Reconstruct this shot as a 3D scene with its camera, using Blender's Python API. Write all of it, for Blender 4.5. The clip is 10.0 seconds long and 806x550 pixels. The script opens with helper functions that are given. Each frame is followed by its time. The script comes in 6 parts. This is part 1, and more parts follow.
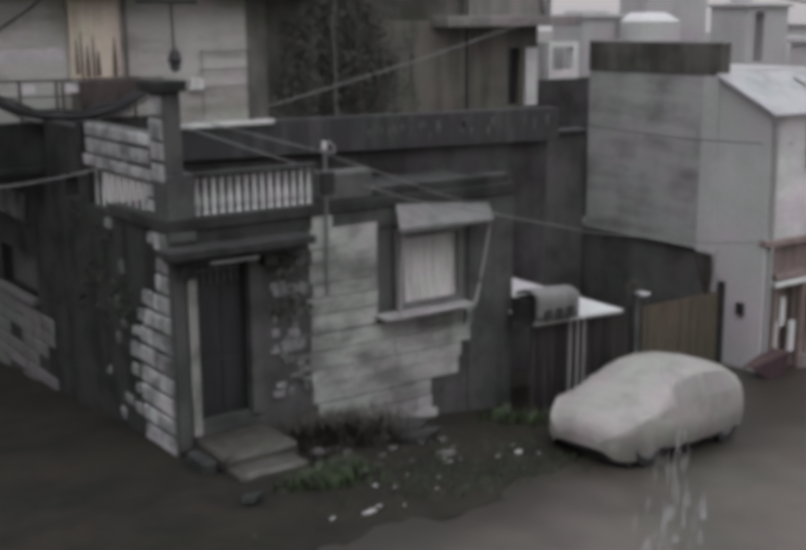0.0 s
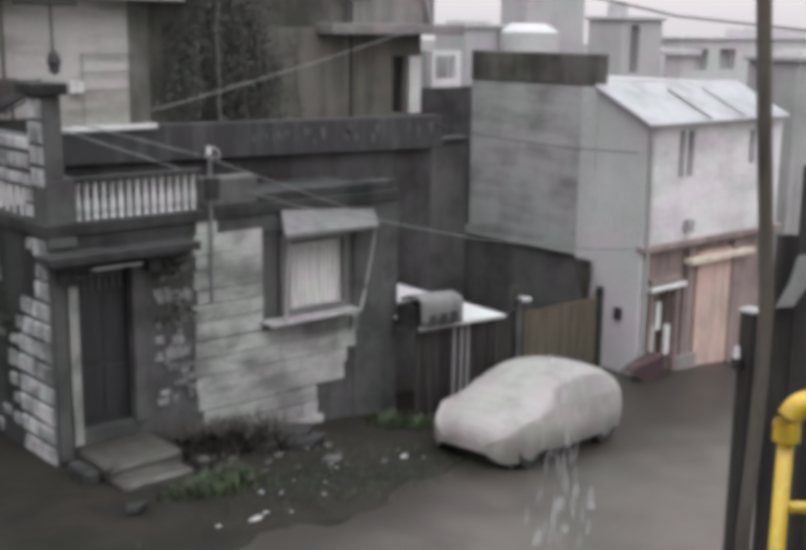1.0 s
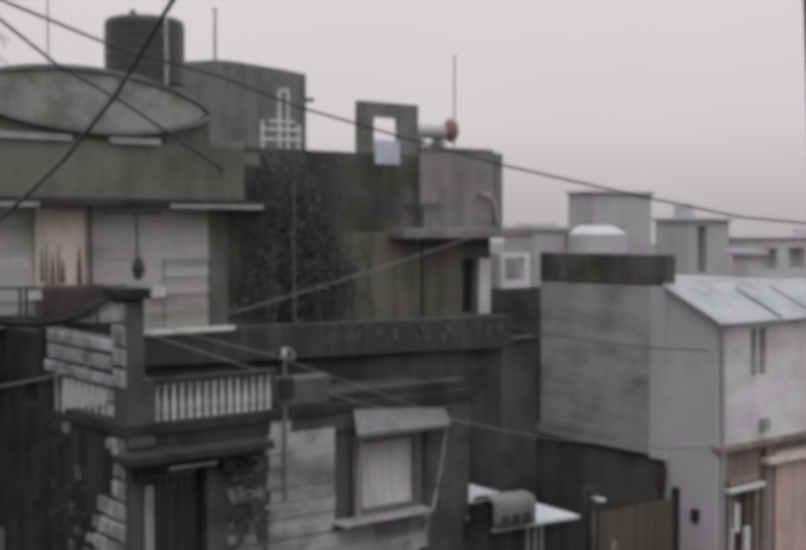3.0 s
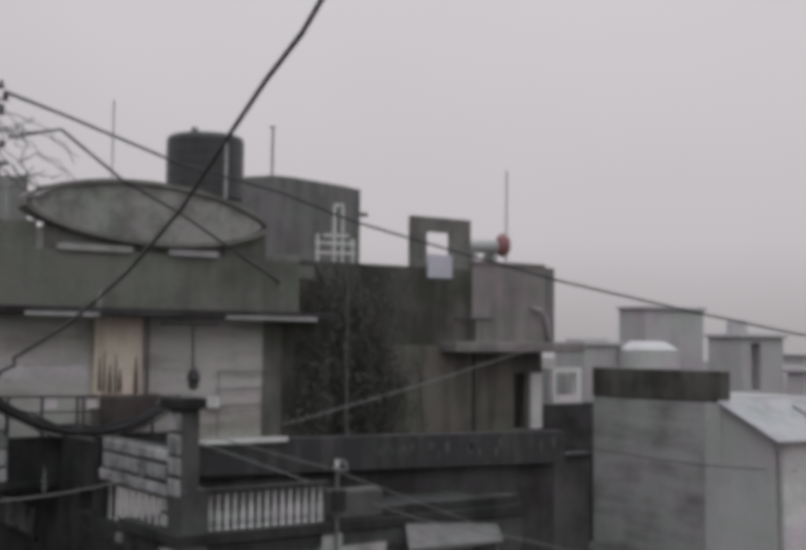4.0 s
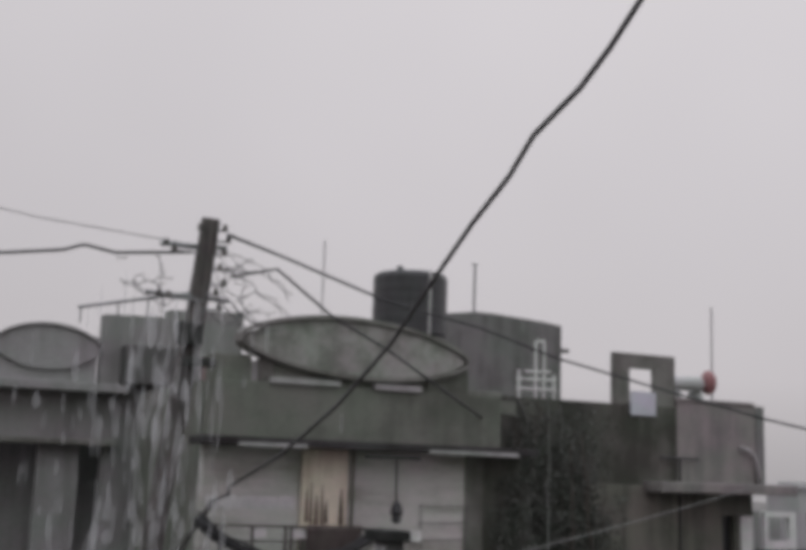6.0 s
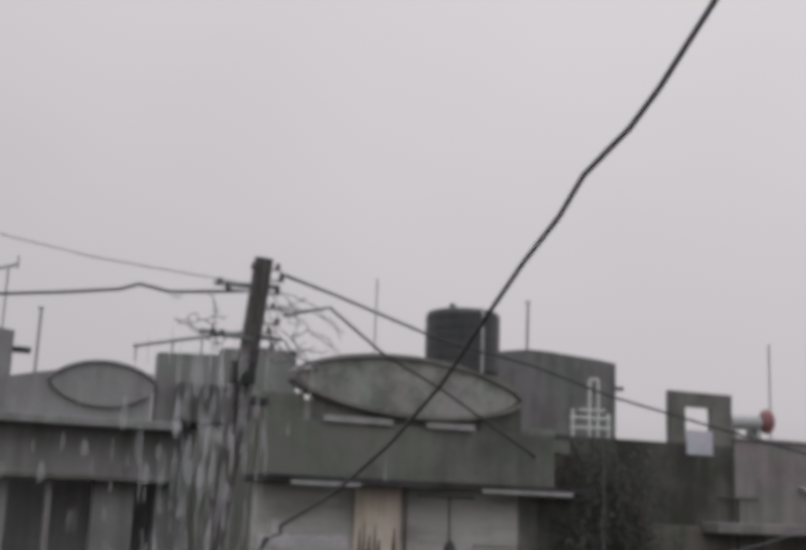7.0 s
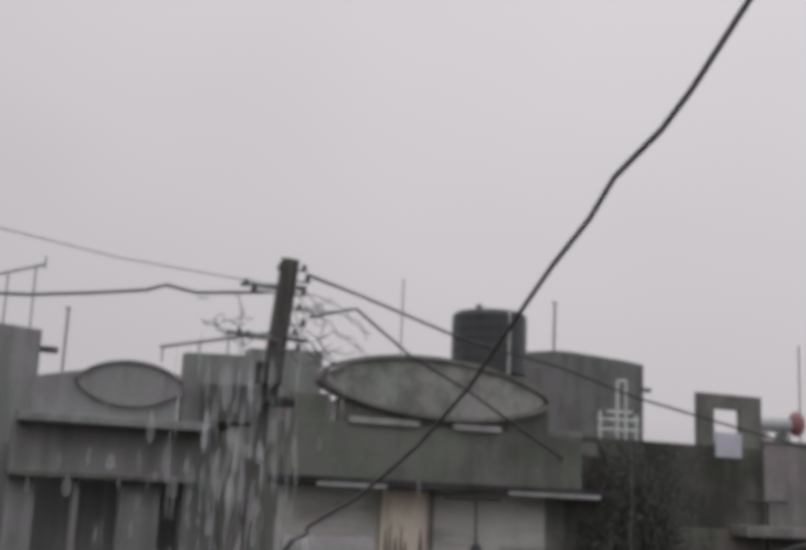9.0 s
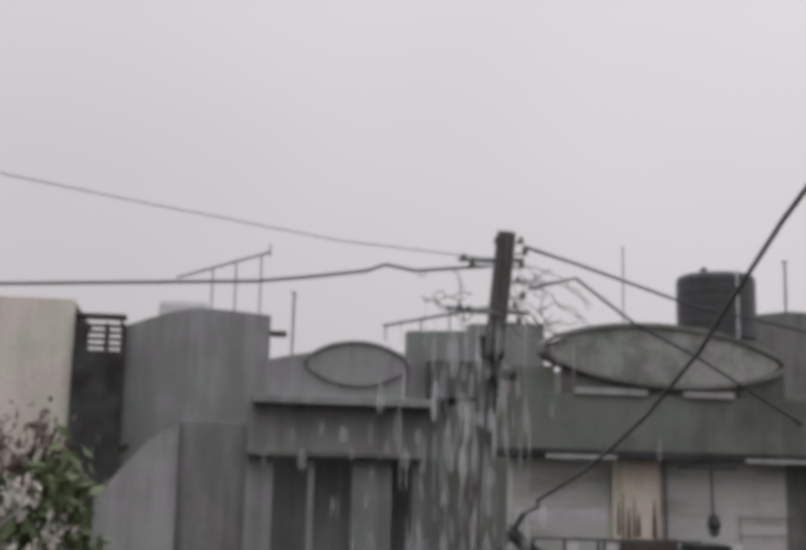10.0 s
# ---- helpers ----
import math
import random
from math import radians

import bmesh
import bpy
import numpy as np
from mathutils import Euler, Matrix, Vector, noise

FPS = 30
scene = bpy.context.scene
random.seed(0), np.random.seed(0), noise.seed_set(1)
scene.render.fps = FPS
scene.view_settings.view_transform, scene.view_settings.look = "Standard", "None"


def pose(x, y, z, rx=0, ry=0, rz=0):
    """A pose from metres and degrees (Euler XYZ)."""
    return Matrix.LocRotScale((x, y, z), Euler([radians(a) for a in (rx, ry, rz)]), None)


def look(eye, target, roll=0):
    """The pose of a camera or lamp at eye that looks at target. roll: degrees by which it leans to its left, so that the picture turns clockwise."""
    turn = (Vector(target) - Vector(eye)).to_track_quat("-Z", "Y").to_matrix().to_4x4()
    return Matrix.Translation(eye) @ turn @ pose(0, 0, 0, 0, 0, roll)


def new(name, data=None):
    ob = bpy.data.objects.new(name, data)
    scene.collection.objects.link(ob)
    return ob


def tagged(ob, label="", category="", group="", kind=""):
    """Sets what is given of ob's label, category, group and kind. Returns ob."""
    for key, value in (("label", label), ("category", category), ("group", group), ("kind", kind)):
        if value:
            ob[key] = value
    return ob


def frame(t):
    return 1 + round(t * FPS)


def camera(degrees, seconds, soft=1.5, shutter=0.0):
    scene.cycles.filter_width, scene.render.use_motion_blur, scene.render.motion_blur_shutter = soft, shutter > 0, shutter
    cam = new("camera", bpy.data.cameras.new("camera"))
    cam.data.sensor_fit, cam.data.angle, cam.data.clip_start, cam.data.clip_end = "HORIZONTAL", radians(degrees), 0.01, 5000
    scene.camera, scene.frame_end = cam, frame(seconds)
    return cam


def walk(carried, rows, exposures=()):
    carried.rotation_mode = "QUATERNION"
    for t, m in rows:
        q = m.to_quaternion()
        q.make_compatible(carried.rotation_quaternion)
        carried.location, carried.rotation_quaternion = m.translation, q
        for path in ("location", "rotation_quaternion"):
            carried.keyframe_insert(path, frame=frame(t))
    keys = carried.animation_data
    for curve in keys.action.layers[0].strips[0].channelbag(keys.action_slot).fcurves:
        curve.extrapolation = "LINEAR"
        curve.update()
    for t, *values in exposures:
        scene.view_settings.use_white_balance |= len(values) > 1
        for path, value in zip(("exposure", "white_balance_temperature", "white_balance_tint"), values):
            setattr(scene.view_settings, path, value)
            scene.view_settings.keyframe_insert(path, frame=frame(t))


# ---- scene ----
EXPOSURES = [(0.0, 0.18), (0.3, 0.52), (0.5, 0.62), (1.0, 0.80), (1.5, 0.84), (2.0, 0.76), (2.5, 0.46), (2.7, 0.3), (3.8, -0.14), (4.5, -0.14), (6.0, -0.12), (8.0, -0.12), (9.2, -0.1), (10.0, 0.03)]

# seconds, place, yaw, pitch, lean of the hand-held camera at an upper-floor balcony
PATH = [
    (0.0, 0.276, 0.233, 5.597, -35.28, -12.36, -0.40),
    (0.1, 0.279, 0.230, 5.599, -37.19, -12.20, -0.34),
    (0.2, 0.282, 0.227, 5.598, -38.58, -12.19, 0.14),
    (0.4, 0.261, 0.212, 5.593, -39.85, -12.13, 0.33),
    (0.5, 0.238, 0.200, 5.590, -40.29, -12.12, 0.46),
    (1.0, 0.204, 0.201, 5.596, -41.13, -12.00, 0.70),
    (1.5, 0.203, 0.192, 5.604, -41.11, -11.39, 0.65),
    (2.0, 0.160, 0.175, 5.617, -41.00, -10.46, 0.62),
    (2.5, 0.090, 0.091, 5.605, -39.15, -7.90, 0.44),
    (2.7, 0.073, 0.043, 5.615, -38.40, -5.30, 0.23),
    (3.8, -0.059, -0.025, 5.614, -35.86, 2.13, 0.29),
    (4.0, -0.096, -0.056, 5.598, -35.18, 3.33, 0.55),
    (4.5, -0.191, -0.150, 5.565, -33.20, 6.51, 0.47),
    (5.0, -0.239, -0.203, 5.556, -30.68, 8.21, 0.97),
    (5.5, -0.265, -0.241, 5.573, -29.05, 8.97, 1.23),
    (6.0, -0.289, -0.287, 5.566, -25.27, 9.77, 1.86),
    (6.2, -0.286, -0.293, 5.571, -24.41, 10.13, 2.03),
    (7.3, -0.272, -0.318, 5.605, -22.18, 11.66, 2.33),
    (7.5, -0.278, -0.316, 5.613, -22.01, 11.68, 2.47),
    (8.0, -0.279, -0.304, 5.630, -21.59, 11.61, 2.53),
    (8.5, -0.275, -0.272, 5.638, -21.34, 11.45, 2.43),
    (9.0, -0.265, -0.233, 5.638, -21.28, 11.37, 2.51),
    (9.5, -0.263, -0.191, 5.632, -21.19, 11.25, 2.34),
    (9.6, -0.261, -0.178, 5.628, -20.88, 11.18, 2.28),
    (9.7, -0.259, -0.163, 5.624, -20.30, 11.08, 2.10),
    (9.8, -0.256, -0.148, 5.620, -16.89, 10.65, 1.58),
    (9.9, -0.252, -0.140, 5.620, -14.65, 10.34, 1.47),
    (10.0, -0.252, -0.133, 5.624, -10.58, 9.79, 1.28),
]
cam = camera(38.0, 10.0, soft=6.0)
walk(cam, [(t, pose(x, y, z, 90 + pitch, 0, yaw) @ pose(0, 0, 0, 0, 0, lean)) for t, x, y, z, yaw, pitch, lean in PATH],
     exposures=EXPOSURES)

# ---- overcast daylight ----
world = bpy.data.worlds.new("overcast_sky")
scene.world = world
world.use_nodes = True
wn, wl = world.node_tree.nodes, world.node_tree.links
sky = wn.new("ShaderNodeTexSky")
sky.sky_type, sky.sun_disc = "NISHITA", False
sky.sun_elevation, sky.sun_rotation = radians(58), radians(215)
sky.dust_density, sky.ozone_density = 6.0, 1.0
coord, split = wn.new("ShaderNodeTexCoord"), wn.new("ShaderNodeSeparateXYZ")
wl.new(coord.outputs["Generated"], split.inputs[0])
ramp = wn.new("ShaderNodeValToRGB")                     # cloud layer: rain mist along the horizon, brighter overhead
els = ramp.color_ramp.elements
els[0].position, els[0].color = 0.0, (0.44, 0.418, 0.432, 1)
els[1].position, els[1].color = 1.0, (1.66, 1.72, 1.86, 1)
for p, c in ((0.03, (0.50, 0.474, 0.490, 1)), (0.085, (0.60, 0.567, 0.588, 1)), (0.12, (0.61, 0.577, 0.597, 1)), (0.42, (0.71, 0.676, 0.697, 1))):
    e = els.new(p)
    e.color = c
cloud_noise = wn.new("ShaderNodeTexNoise")
cloud_noise.inputs["Scale"].default_value, cloud_noise.inputs["Detail"].default_value = 1.6, 3
wl.new(coord.outputs["Generated"], cloud_noise.inputs["Vector"])
cloud_gain = wn.new("ShaderNodeMapRange")
for k, v in (("From Min", 0.3), ("From Max", 0.7), ("To Min", 0.94), ("To Max", 1.05)):
    cloud_gain.inputs[k].default_value = v
wl.new(cloud_noise.outputs["Fac"], cloud_gain.inputs["Value"])
cloud_mul = wn.new("ShaderNodeVectorMath")
cloud_mul.operation = "SCALE"
wl.new(split.outputs["Z"], ramp.inputs["Fac"])
wl.new(ramp.outputs["Color"], cloud_mul.inputs[0])
side_gain = wn.new("ShaderNodeMapRange")                # the cloud is a little thicker up the lane
for k, v in (("From Min", -0.05), ("From Max", 0.5), ("To Min", 0.88), ("To Max", 1.0)):
    side_gain.inputs[k].default_value = v
wl.new(split.outputs["X"], side_gain.inputs["Value"])
both_gain = wn.new("ShaderNodeMath")
both_gain.operation = "MULTIPLY"
wl.new(cloud_gain.outputs["Result"], both_gain.inputs[0])
wl.new(side_gain.outputs["Result"], both_gain.inputs[1])
wl.new(both_gain.outputs[0], cloud_mul.inputs["Scale"])
sky_bg, cloud_bg, sum_bg = wn.new("ShaderNodeBackground"), wn.new("ShaderNodeBackground"), wn.new("ShaderNodeAddShader")
wl.new(sky.outputs["Color"], sky_bg.inputs["Color"])
sky_bg.inputs["Strength"].default_value = 0.006         # what little of the clear sky comes through
wl.new(cloud_mul.outputs["Vector"], cloud_bg.inputs["Color"])
cloud_bg.inputs["Strength"].default_value = 1.0
wl.new(sky_bg.outputs[0], sum_bg.inputs[0])
wl.new(cloud_bg.outputs[0], sum_bg.inputs[1])
wl.new(sum_bg.outputs[0], next(n for n in wn if n.type == "OUTPUT_WORLD").inputs["Surface"])
sun = new("sun", bpy.data.lights.new("sun", "SUN"))
sun.data.energy, sun.data.angle, sun.data.color = 0.6, radians(60), (0.97, 0.98, 1.0)
sun.matrix_world = look((-14, -20, 40), (0, 0, 0))


# ---- materials ----
def weathered(name, base, stain, amount=0.5, streak=0.5, scale=1.0, rough=0.75, bump=0.15, metal=0.0, vary=0.0, fine=18.0, run_by=(3.2, 3.2, 0.28)):
    """Paint, plaster or stone with patchy stains, runs down the wall, fine grain and relief."""
    m = bpy.data.materials.new(name)
    m.use_nodes = True
    n, l = m.node_tree.nodes, m.node_tree.links
    bsdf = n["Principled BSDF"]
    geo = n.new("ShaderNodeNewGeometry")

    def noise_at(size, detail, stretch=None, rough_=0.6):
        t = n.new("ShaderNodeTexNoise")
        t.inputs["Scale"].default_value, t.inputs["Detail"].default_value, t.inputs["Roughness"].default_value = size, detail, rough_
        if stretch:
            v = n.new("ShaderNodeVectorMath")
            v.operation = "MULTIPLY"
            v.inputs[1].default_value = stretch
            l.new(geo.outputs["Position"], v.inputs[0])
            l.new(v.outputs[0], t.inputs["Vector"])
        else:
            l.new(geo.outputs["Position"], t.inputs["Vector"])
        return t.outputs["Fac"]

    big, run, grain = noise_at(0.9 * scale, 6), noise_at(1.0, 4, tuple(k * scale for k in run_by)), noise_at(fine, 5)
    mixr = n.new("ShaderNodeMix")
    mixr.inputs["Factor"].default_value = streak
    l.new(big, mixr.inputs["A"])
    l.new(run, mixr.inputs["B"])
    edge = n.new("ShaderNodeMapRange")
    edge.interpolation_type = "SMOOTHSTEP"
    mid = 0.5 + (0.5 - amount) * 0.35
    for k, v in (("From Min", mid - 0.11), ("From Max", mid + 0.13)):
        edge.inputs[k].default_value = v
    l.new(mixr.outputs["Result"], edge.inputs["Value"])
    col = n.new("ShaderNodeMix")
    col.data_type = "RGBA"
    col.inputs["A"].default_value, col.inputs["B"].default_value = (*base, 1), (*stain, 1)
    l.new(edge.outputs["Result"], col.inputs["Factor"])
    gain = n.new("ShaderNodeMapRange")
    for k, v in (("From Min", 0.25), ("From Max", 0.75), ("To Min", 0.84), ("To Max", 1.14)):
        gain.inputs[k].default_value = v
    l.new(grain, gain.inputs["Value"])
    mul = n.new("ShaderNodeVectorMath")
    mul.operation = "SCALE"
    l.new(col.outputs["Result"], mul.inputs[0])
    l.new(gain.outputs["Result"], mul.inputs["Scale"])
    last = mul.outputs[0]
    damp = n.new("ShaderNodeMix")
    damp.data_type = "RGBA"
    damp.inputs["A"].default_value, damp.inputs["B"].default_value = (1.04, 0.975, 1.035, 1), (0.955, 1.025, 0.98, 1)
    drift = n.new("ShaderNodeMapRange")
    for k, v in (("From Min", 0.36), ("From Max", 0.64)):
        drift.inputs[k].default_value = v
    l.new(noise_at(0.55 * scale + 0.2, 3, (1.0, 1.0, 1.7)), drift.inputs["Value"])
    l.new(drift.outputs["Result"], damp.inputs["Factor"])
    tint = n.new("ShaderNodeVectorMath")
    tint.operation = "MULTIPLY"
    l.new(last, tint.inputs[0])
    l.new(damp.outputs["Result"], tint.inputs[1])
    last = tint.outputs[0]
    if vary:
        info, r = n.new("ShaderNodeObjectInfo"), n.new("ShaderNodeMapRange")
        r.inputs["To Min"].default_value, r.inputs["To Max"].default_value = 1 - vary, 1 + vary * 0.6
        l.new(info.outputs["Random"], r.inputs["Value"])
        s = n.new("ShaderNodeVectorMath")
        s.operation = "SCALE"
        l.new(last, s.inputs[0])
        l.new(r.outputs["Result"], s.inputs["Scale"])
        last = s.outputs[0]
    l.new(last, bsdf.inputs["Base Color"])
    rr = n.new("ShaderNodeMapRange")
    rr.inputs["To Min"].default_value, rr.inputs["To Max"].default_value = max(0.05, rough - 0.15), min(1, rough + 0.12)
    l.new(big, rr.inputs["Value"])
    l.new(rr.outputs["Result"], bsdf.inputs["Roughness"])
    bsdf.inputs["Metallic"].default_value = metal
    b = n.new("ShaderNodeBump")
    b.inputs["Strength"].default_value, b.inputs["Distance"].default_value = bump, 0.02
    l.new(grain, b.inputs["Height"])
    l.new(b.outputs["Normal"], bsdf.inputs["Normal"])
    return m


def gloss(name, color, rough=0.4, metal=0.0):
    return weathered(name, color, tuple(c * 0.6 for c in color), 0.35, 0.5, 2.5, rough, 0.05, metal)


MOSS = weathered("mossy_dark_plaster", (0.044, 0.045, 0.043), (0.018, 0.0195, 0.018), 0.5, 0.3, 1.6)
FASCIA = weathered("dark_slab_with_pale_drips", (0.042, 0.042, 0.043), (0.08, 0.079, 0.078), 0.3, 0.75, 1.2, run_by=(3.4, 3.4, 0.5))
LIMERUN = weathered("thin_lime_run", (0.095, 0.094, 0.092), (0.055, 0.055, 0.054), 0.5, 0.7, 4.0)
NEARBLACK = weathered("near_black_olive_wall", (0.094, 0.094, 0.082), (0.042, 0.044, 0.037), 0.6, 0.6, 1.0, run_by=(2.2, 2.2, 0.2))
TERR = weathered("very_dark_wall", (0.058, 0.057, 0.057), (0.026, 0.023, 0.023), 0.5, 0.22, 1.3)
MOSS2 = weathered("dark_streaked_concrete", (0.18, 0.177, 0.163), (0.08, 0.08, 0.068), 0.5, 0.4, 1.0, run_by=(1.9, 1.9, 0.25))
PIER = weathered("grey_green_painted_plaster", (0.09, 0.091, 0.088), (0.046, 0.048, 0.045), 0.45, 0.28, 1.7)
BLOCK = weathered("worn_whitewashed_stone", (0.40, 0.405, 0.405), (0.12, 0.122, 0.12), 0.47, 0.3, 3.2, vary=0.32)
COURSE = weathered("worn_white_stone_course", (0.41, 0.41, 0.395), (0.135, 0.138, 0.13), 0.46, 0.45, 1.3, vary=0.14, run_by=(0.7, 0.7, 2.4))
JOINT = weathered("dark_wet_mortar", (0.07, 0.07, 0.068), (0.036, 0.036, 0.035), 0.5, 0.3, 2)
GREYP = weathered("grey_cement_plaster", (0.155, 0.155, 0.15), (0.095, 0.096, 0.09), 0.45, 0.5, 1.2)
VAULT = weathered("green_grey_cement", (0.15, 0.156, 0.134), (0.08, 0.086, 0.07), 0.45, 0.35, 0.9)
CWALL = weathered("dark_olive_run_stained_wall", (0.115, 0.113, 0.10), (0.048, 0.048, 0.04), 0.54, 0.45, 1.1, run_by=(1.9, 1.9, 0.25))
YARDW = weathered("dark_grey_wall", (0.112, 0.111, 0.107), (0.056, 0.056, 0.053), 0.5, 0.2, 1.1)
RAILM = weathered("dull_iron_rail", (0.055, 0.045, 0.042), (0.03, 0.024, 0.022), 0.5, 0.3, 5.0, 0.7)
VPANEL = weathered("pale_green_grey_cement_panel", (0.27, 0.274, 0.252), (0.145, 0.152, 0.132), 0.45, 0.2, 2.2)
LIMEW = weathered("limewashed_wall", (0.47, 0.455, 0.435), (0.235, 0.238, 0.2), 0.45, 0.55, 0.9, run_by=(0.5, 0.5, 2.6))
CREAM = weathered("cream_paint", (0.60, 0.53, 0.44), (0.40, 0.33, 0.26), 0.35, 0.6, 2.0)
CREAMW = weathered("pale_cream_house_paint", (0.62, 0.565, 0.50), (0.50, 0.45, 0.39), 0.42, 0.3, 0.7)
RUST = weathered("rust_brown_run", (0.125, 0.08, 0.066), (0.065, 0.045, 0.038), 0.5, 0.7, 3.0)
BROWNW = weathered("brown_green_cement", (0.135, 0.127, 0.108), (0.066, 0.066, 0.054), 0.5, 0.5, 1.0)
BRICKY = weathered("dull_red_brick_grey", (0.225, 0.203, 0.197), (0.142, 0.133, 0.13), 0.5, 0.4, 1.2)
# Distant walls: rain haze is put into these colours; some near pale parts share them.
FARW = weathered("hazed_pale_wall", (0.50, 0.49, 0.49), (0.41, 0.40, 0.40), 0.45, 0.3, 0.5)
FARG = weathered("hazed_grey_cement", (0.41, 0.405, 0.405), (0.34, 0.336, 0.336), 0.45, 0.4, 0.6)
PALEB = weathered("pale_lilac_board", (0.5, 0.5, 0.56), (0.42, 0.42, 0.46), 0.4, 0.3, 2)
LIGHTC = weathered("pale_cement_wall", (0.33, 0.325, 0.32), (0.22, 0.217, 0.21), 0.45, 0.5, 0.8)
SIDEG = weathered("grey_plastered_gable", (0.36, 0.36, 0.352), (0.185, 0.184, 0.178), 0.45, 0.5, 1.0, run_by=(0.42, 0.42, 2.8))
WHITEH = weathered("white_house_paint", (0.63, 0.615, 0.615), (0.44, 0.43, 0.43), 0.45, 0.4, 1.0, run_by=(0.7, 0.7, 2.0))
PINK = weathered("faded_pink_plaster", (0.55, 0.405, 0.345), (0.37, 0.28, 0.245), 0.45, 0.5, 1.0)
PINKT = weathered("dusty_rose_trim", (0.27, 0.21, 0.195), (0.155, 0.125, 0.115), 0.5, 0.5, 1.5)
TIN = weathered("pale_tin_sheet", (0.33, 0.332, 0.335), (0.24, 0.238, 0.24), 0.4, 0.3, 1.5, 0.45, 0.05, 0.2)
GATE = weathered("brown_tin_gate", (0.115, 0.097, 0.068), (0.065, 0.055, 0.041), 0.5, 0.8, 1.8, 0.6)
WOODD = weathered("dark_wet_planks", (0.05, 0.046, 0.043), (0.022, 0.02, 0.019), 0.5, 0.9, 3.0, 0.6, vary=0.3)
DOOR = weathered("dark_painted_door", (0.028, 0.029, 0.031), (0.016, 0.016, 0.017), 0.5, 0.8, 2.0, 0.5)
DARKLEAF = weathered("dark_wet_foliage", (0.068, 0.071, 0.062), (0.05, 0.053, 0.045), 0.5, 0.0, 3.0, 0.6)
# Both lane cements are lifted and flattened: rain haze put into their colour.
LANEC = weathered("misty_grey_lane_cement", (0.265, 0.263, 0.26), (0.185, 0.184, 0.178), 0.5, 0.6, 0.8)
LANED = weathered("run_stained_hazed_cement", (0.245, 0.242, 0.236), (0.16, 0.16, 0.154), 0.52, 0.6, 0.8)
POLEW = weathered("weathered_pole", (0.10, 0.092, 0.085), (0.045, 0.042, 0.04), 0.5, 0.9, 4.0)
WHITEP = weathered("chalky_white_paint", (0.62, 0.61, 0.60), (0.42, 0.41, 0.40), 0.3, 0.4, 3.0)
BAL = weathered("white_baluster_paint", (0.60, 0.60, 0.59), (0.38, 0.38, 0.36), 0.3, 0.3, 4.0, vary=0.1)
CURTAIN = weathered("pale_curtain", (0.64, 0.625, 0.60), (0.48, 0.465, 0.45), 0.4, 0.95, 5.0, 0.9, 0.05)
ASPHALT = weathered("wet_asphalt", (0.093, 0.081, 0.069), (0.060, 0.052, 0.044), 0.45, 0.0, 0.5, 0.42, 0.25, fine=45)
EARTH = weathered("wet_earth", (0.0215, 0.0185, 0.014), (0.012, 0.0118, 0.0088), 0.5, 0.0, 0.9, 0.88, 0.5, fine=12)
STEP = weathered("wet_cement_step", (0.07, 0.066, 0.058), (0.036, 0.034, 0.03), 0.45, 0.0, 2.0, 0.5)
COVER = weathered("pale_car_cover_cloth", (0.275, 0.263, 0.245), (0.2, 0.19, 0.177), 0.4, 0.3, 1.8, 0.6, 0.08, fine=60)
COVERG = weathered("wet_cloth_over_glass", (0.225, 0.217, 0.208), (0.175, 0.168, 0.16), 0.4, 0.3, 2.0, 0.4, 0.05)
RUBBER = gloss("black_rubber", (0.018, 0.018, 0.018), 0.7)
CABLE = gloss("black_cable_sheath", (0.022, 0.022, 0.024), 0.5)
CABLEG = gloss("grey_cable_sheath", (0.17, 0.17, 0.165), 0.7)
OLDCABLE = gloss("faded_grey_cable_sheath", (0.085, 0.083, 0.086), 0.7)
DIMBLOCK = weathered("grimy_and_shaded_stone", (0.23, 0.232, 0.23), (0.08, 0.084, 0.08), 0.5, 0.3, 3.0, vary=0.4)
STEEL = gloss("dull_galvanised_steel", (0.22, 0.22, 0.225), 0.5, 0.4)
PIPEG = weathered("grey_painted_iron_pole", (0.10, 0.088, 0.072), (0.05, 0.044, 0.038), 0.4, 0.8, 3.0, 0.45)
YELLOW = weathered("yellow_gloss_paint", (0.52, 0.35, 0.025), (0.30, 0.2, 0.025), 0.35, 0.4, 6.0, 0.3, 0.06)
TANKP = gloss("black_plastic_tank", (0.04, 0.041, 0.043), 0.45)
RED = gloss("faded_red_plastic", (0.25, 0.105, 0.11), 0.5)
LEAF = weathered("wet_leaves", (0.065, 0.09, 0.042), (0.035, 0.052, 0.024), 0.5, 0.0, 6.0, 0.45)
SHRUBLEAF = weathered("fresh_shrub_leaves", (0.135, 0.165, 0.075), (0.07, 0.09, 0.042), 0.45, 0.0, 7.0, 0.45)
CREEPLEAF = weathered("dull_creeper_leaves", (0.04, 0.05, 0.032), (0.026, 0.032, 0.022), 0.5, 0.0, 5.0, 0.8)
DRYLEAF = weathered("dry_brown_weeds", (0.066, 0.058, 0.05), (0.036, 0.033, 0.028), 0.5, 0.0, 6.0, 0.8)
GRASS = weathered("verge_grass", (0.042, 0.066, 0.026), (0.03, 0.04, 0.02), 0.5, 0.0, 2.5, 0.6)
STONE = weathered("grey_rubble", (0.075, 0.071, 0.066), (0.04, 0.038, 0.035), 0.5, 0.0, 3.0, 0.7, vary=0.4)
LITTER = gloss("pale_litter", (0.46, 0.45, 0.44), 0.7)
FLOWER = gloss("pale_blossom", (0.64, 0.58, 0.53), 0.8)
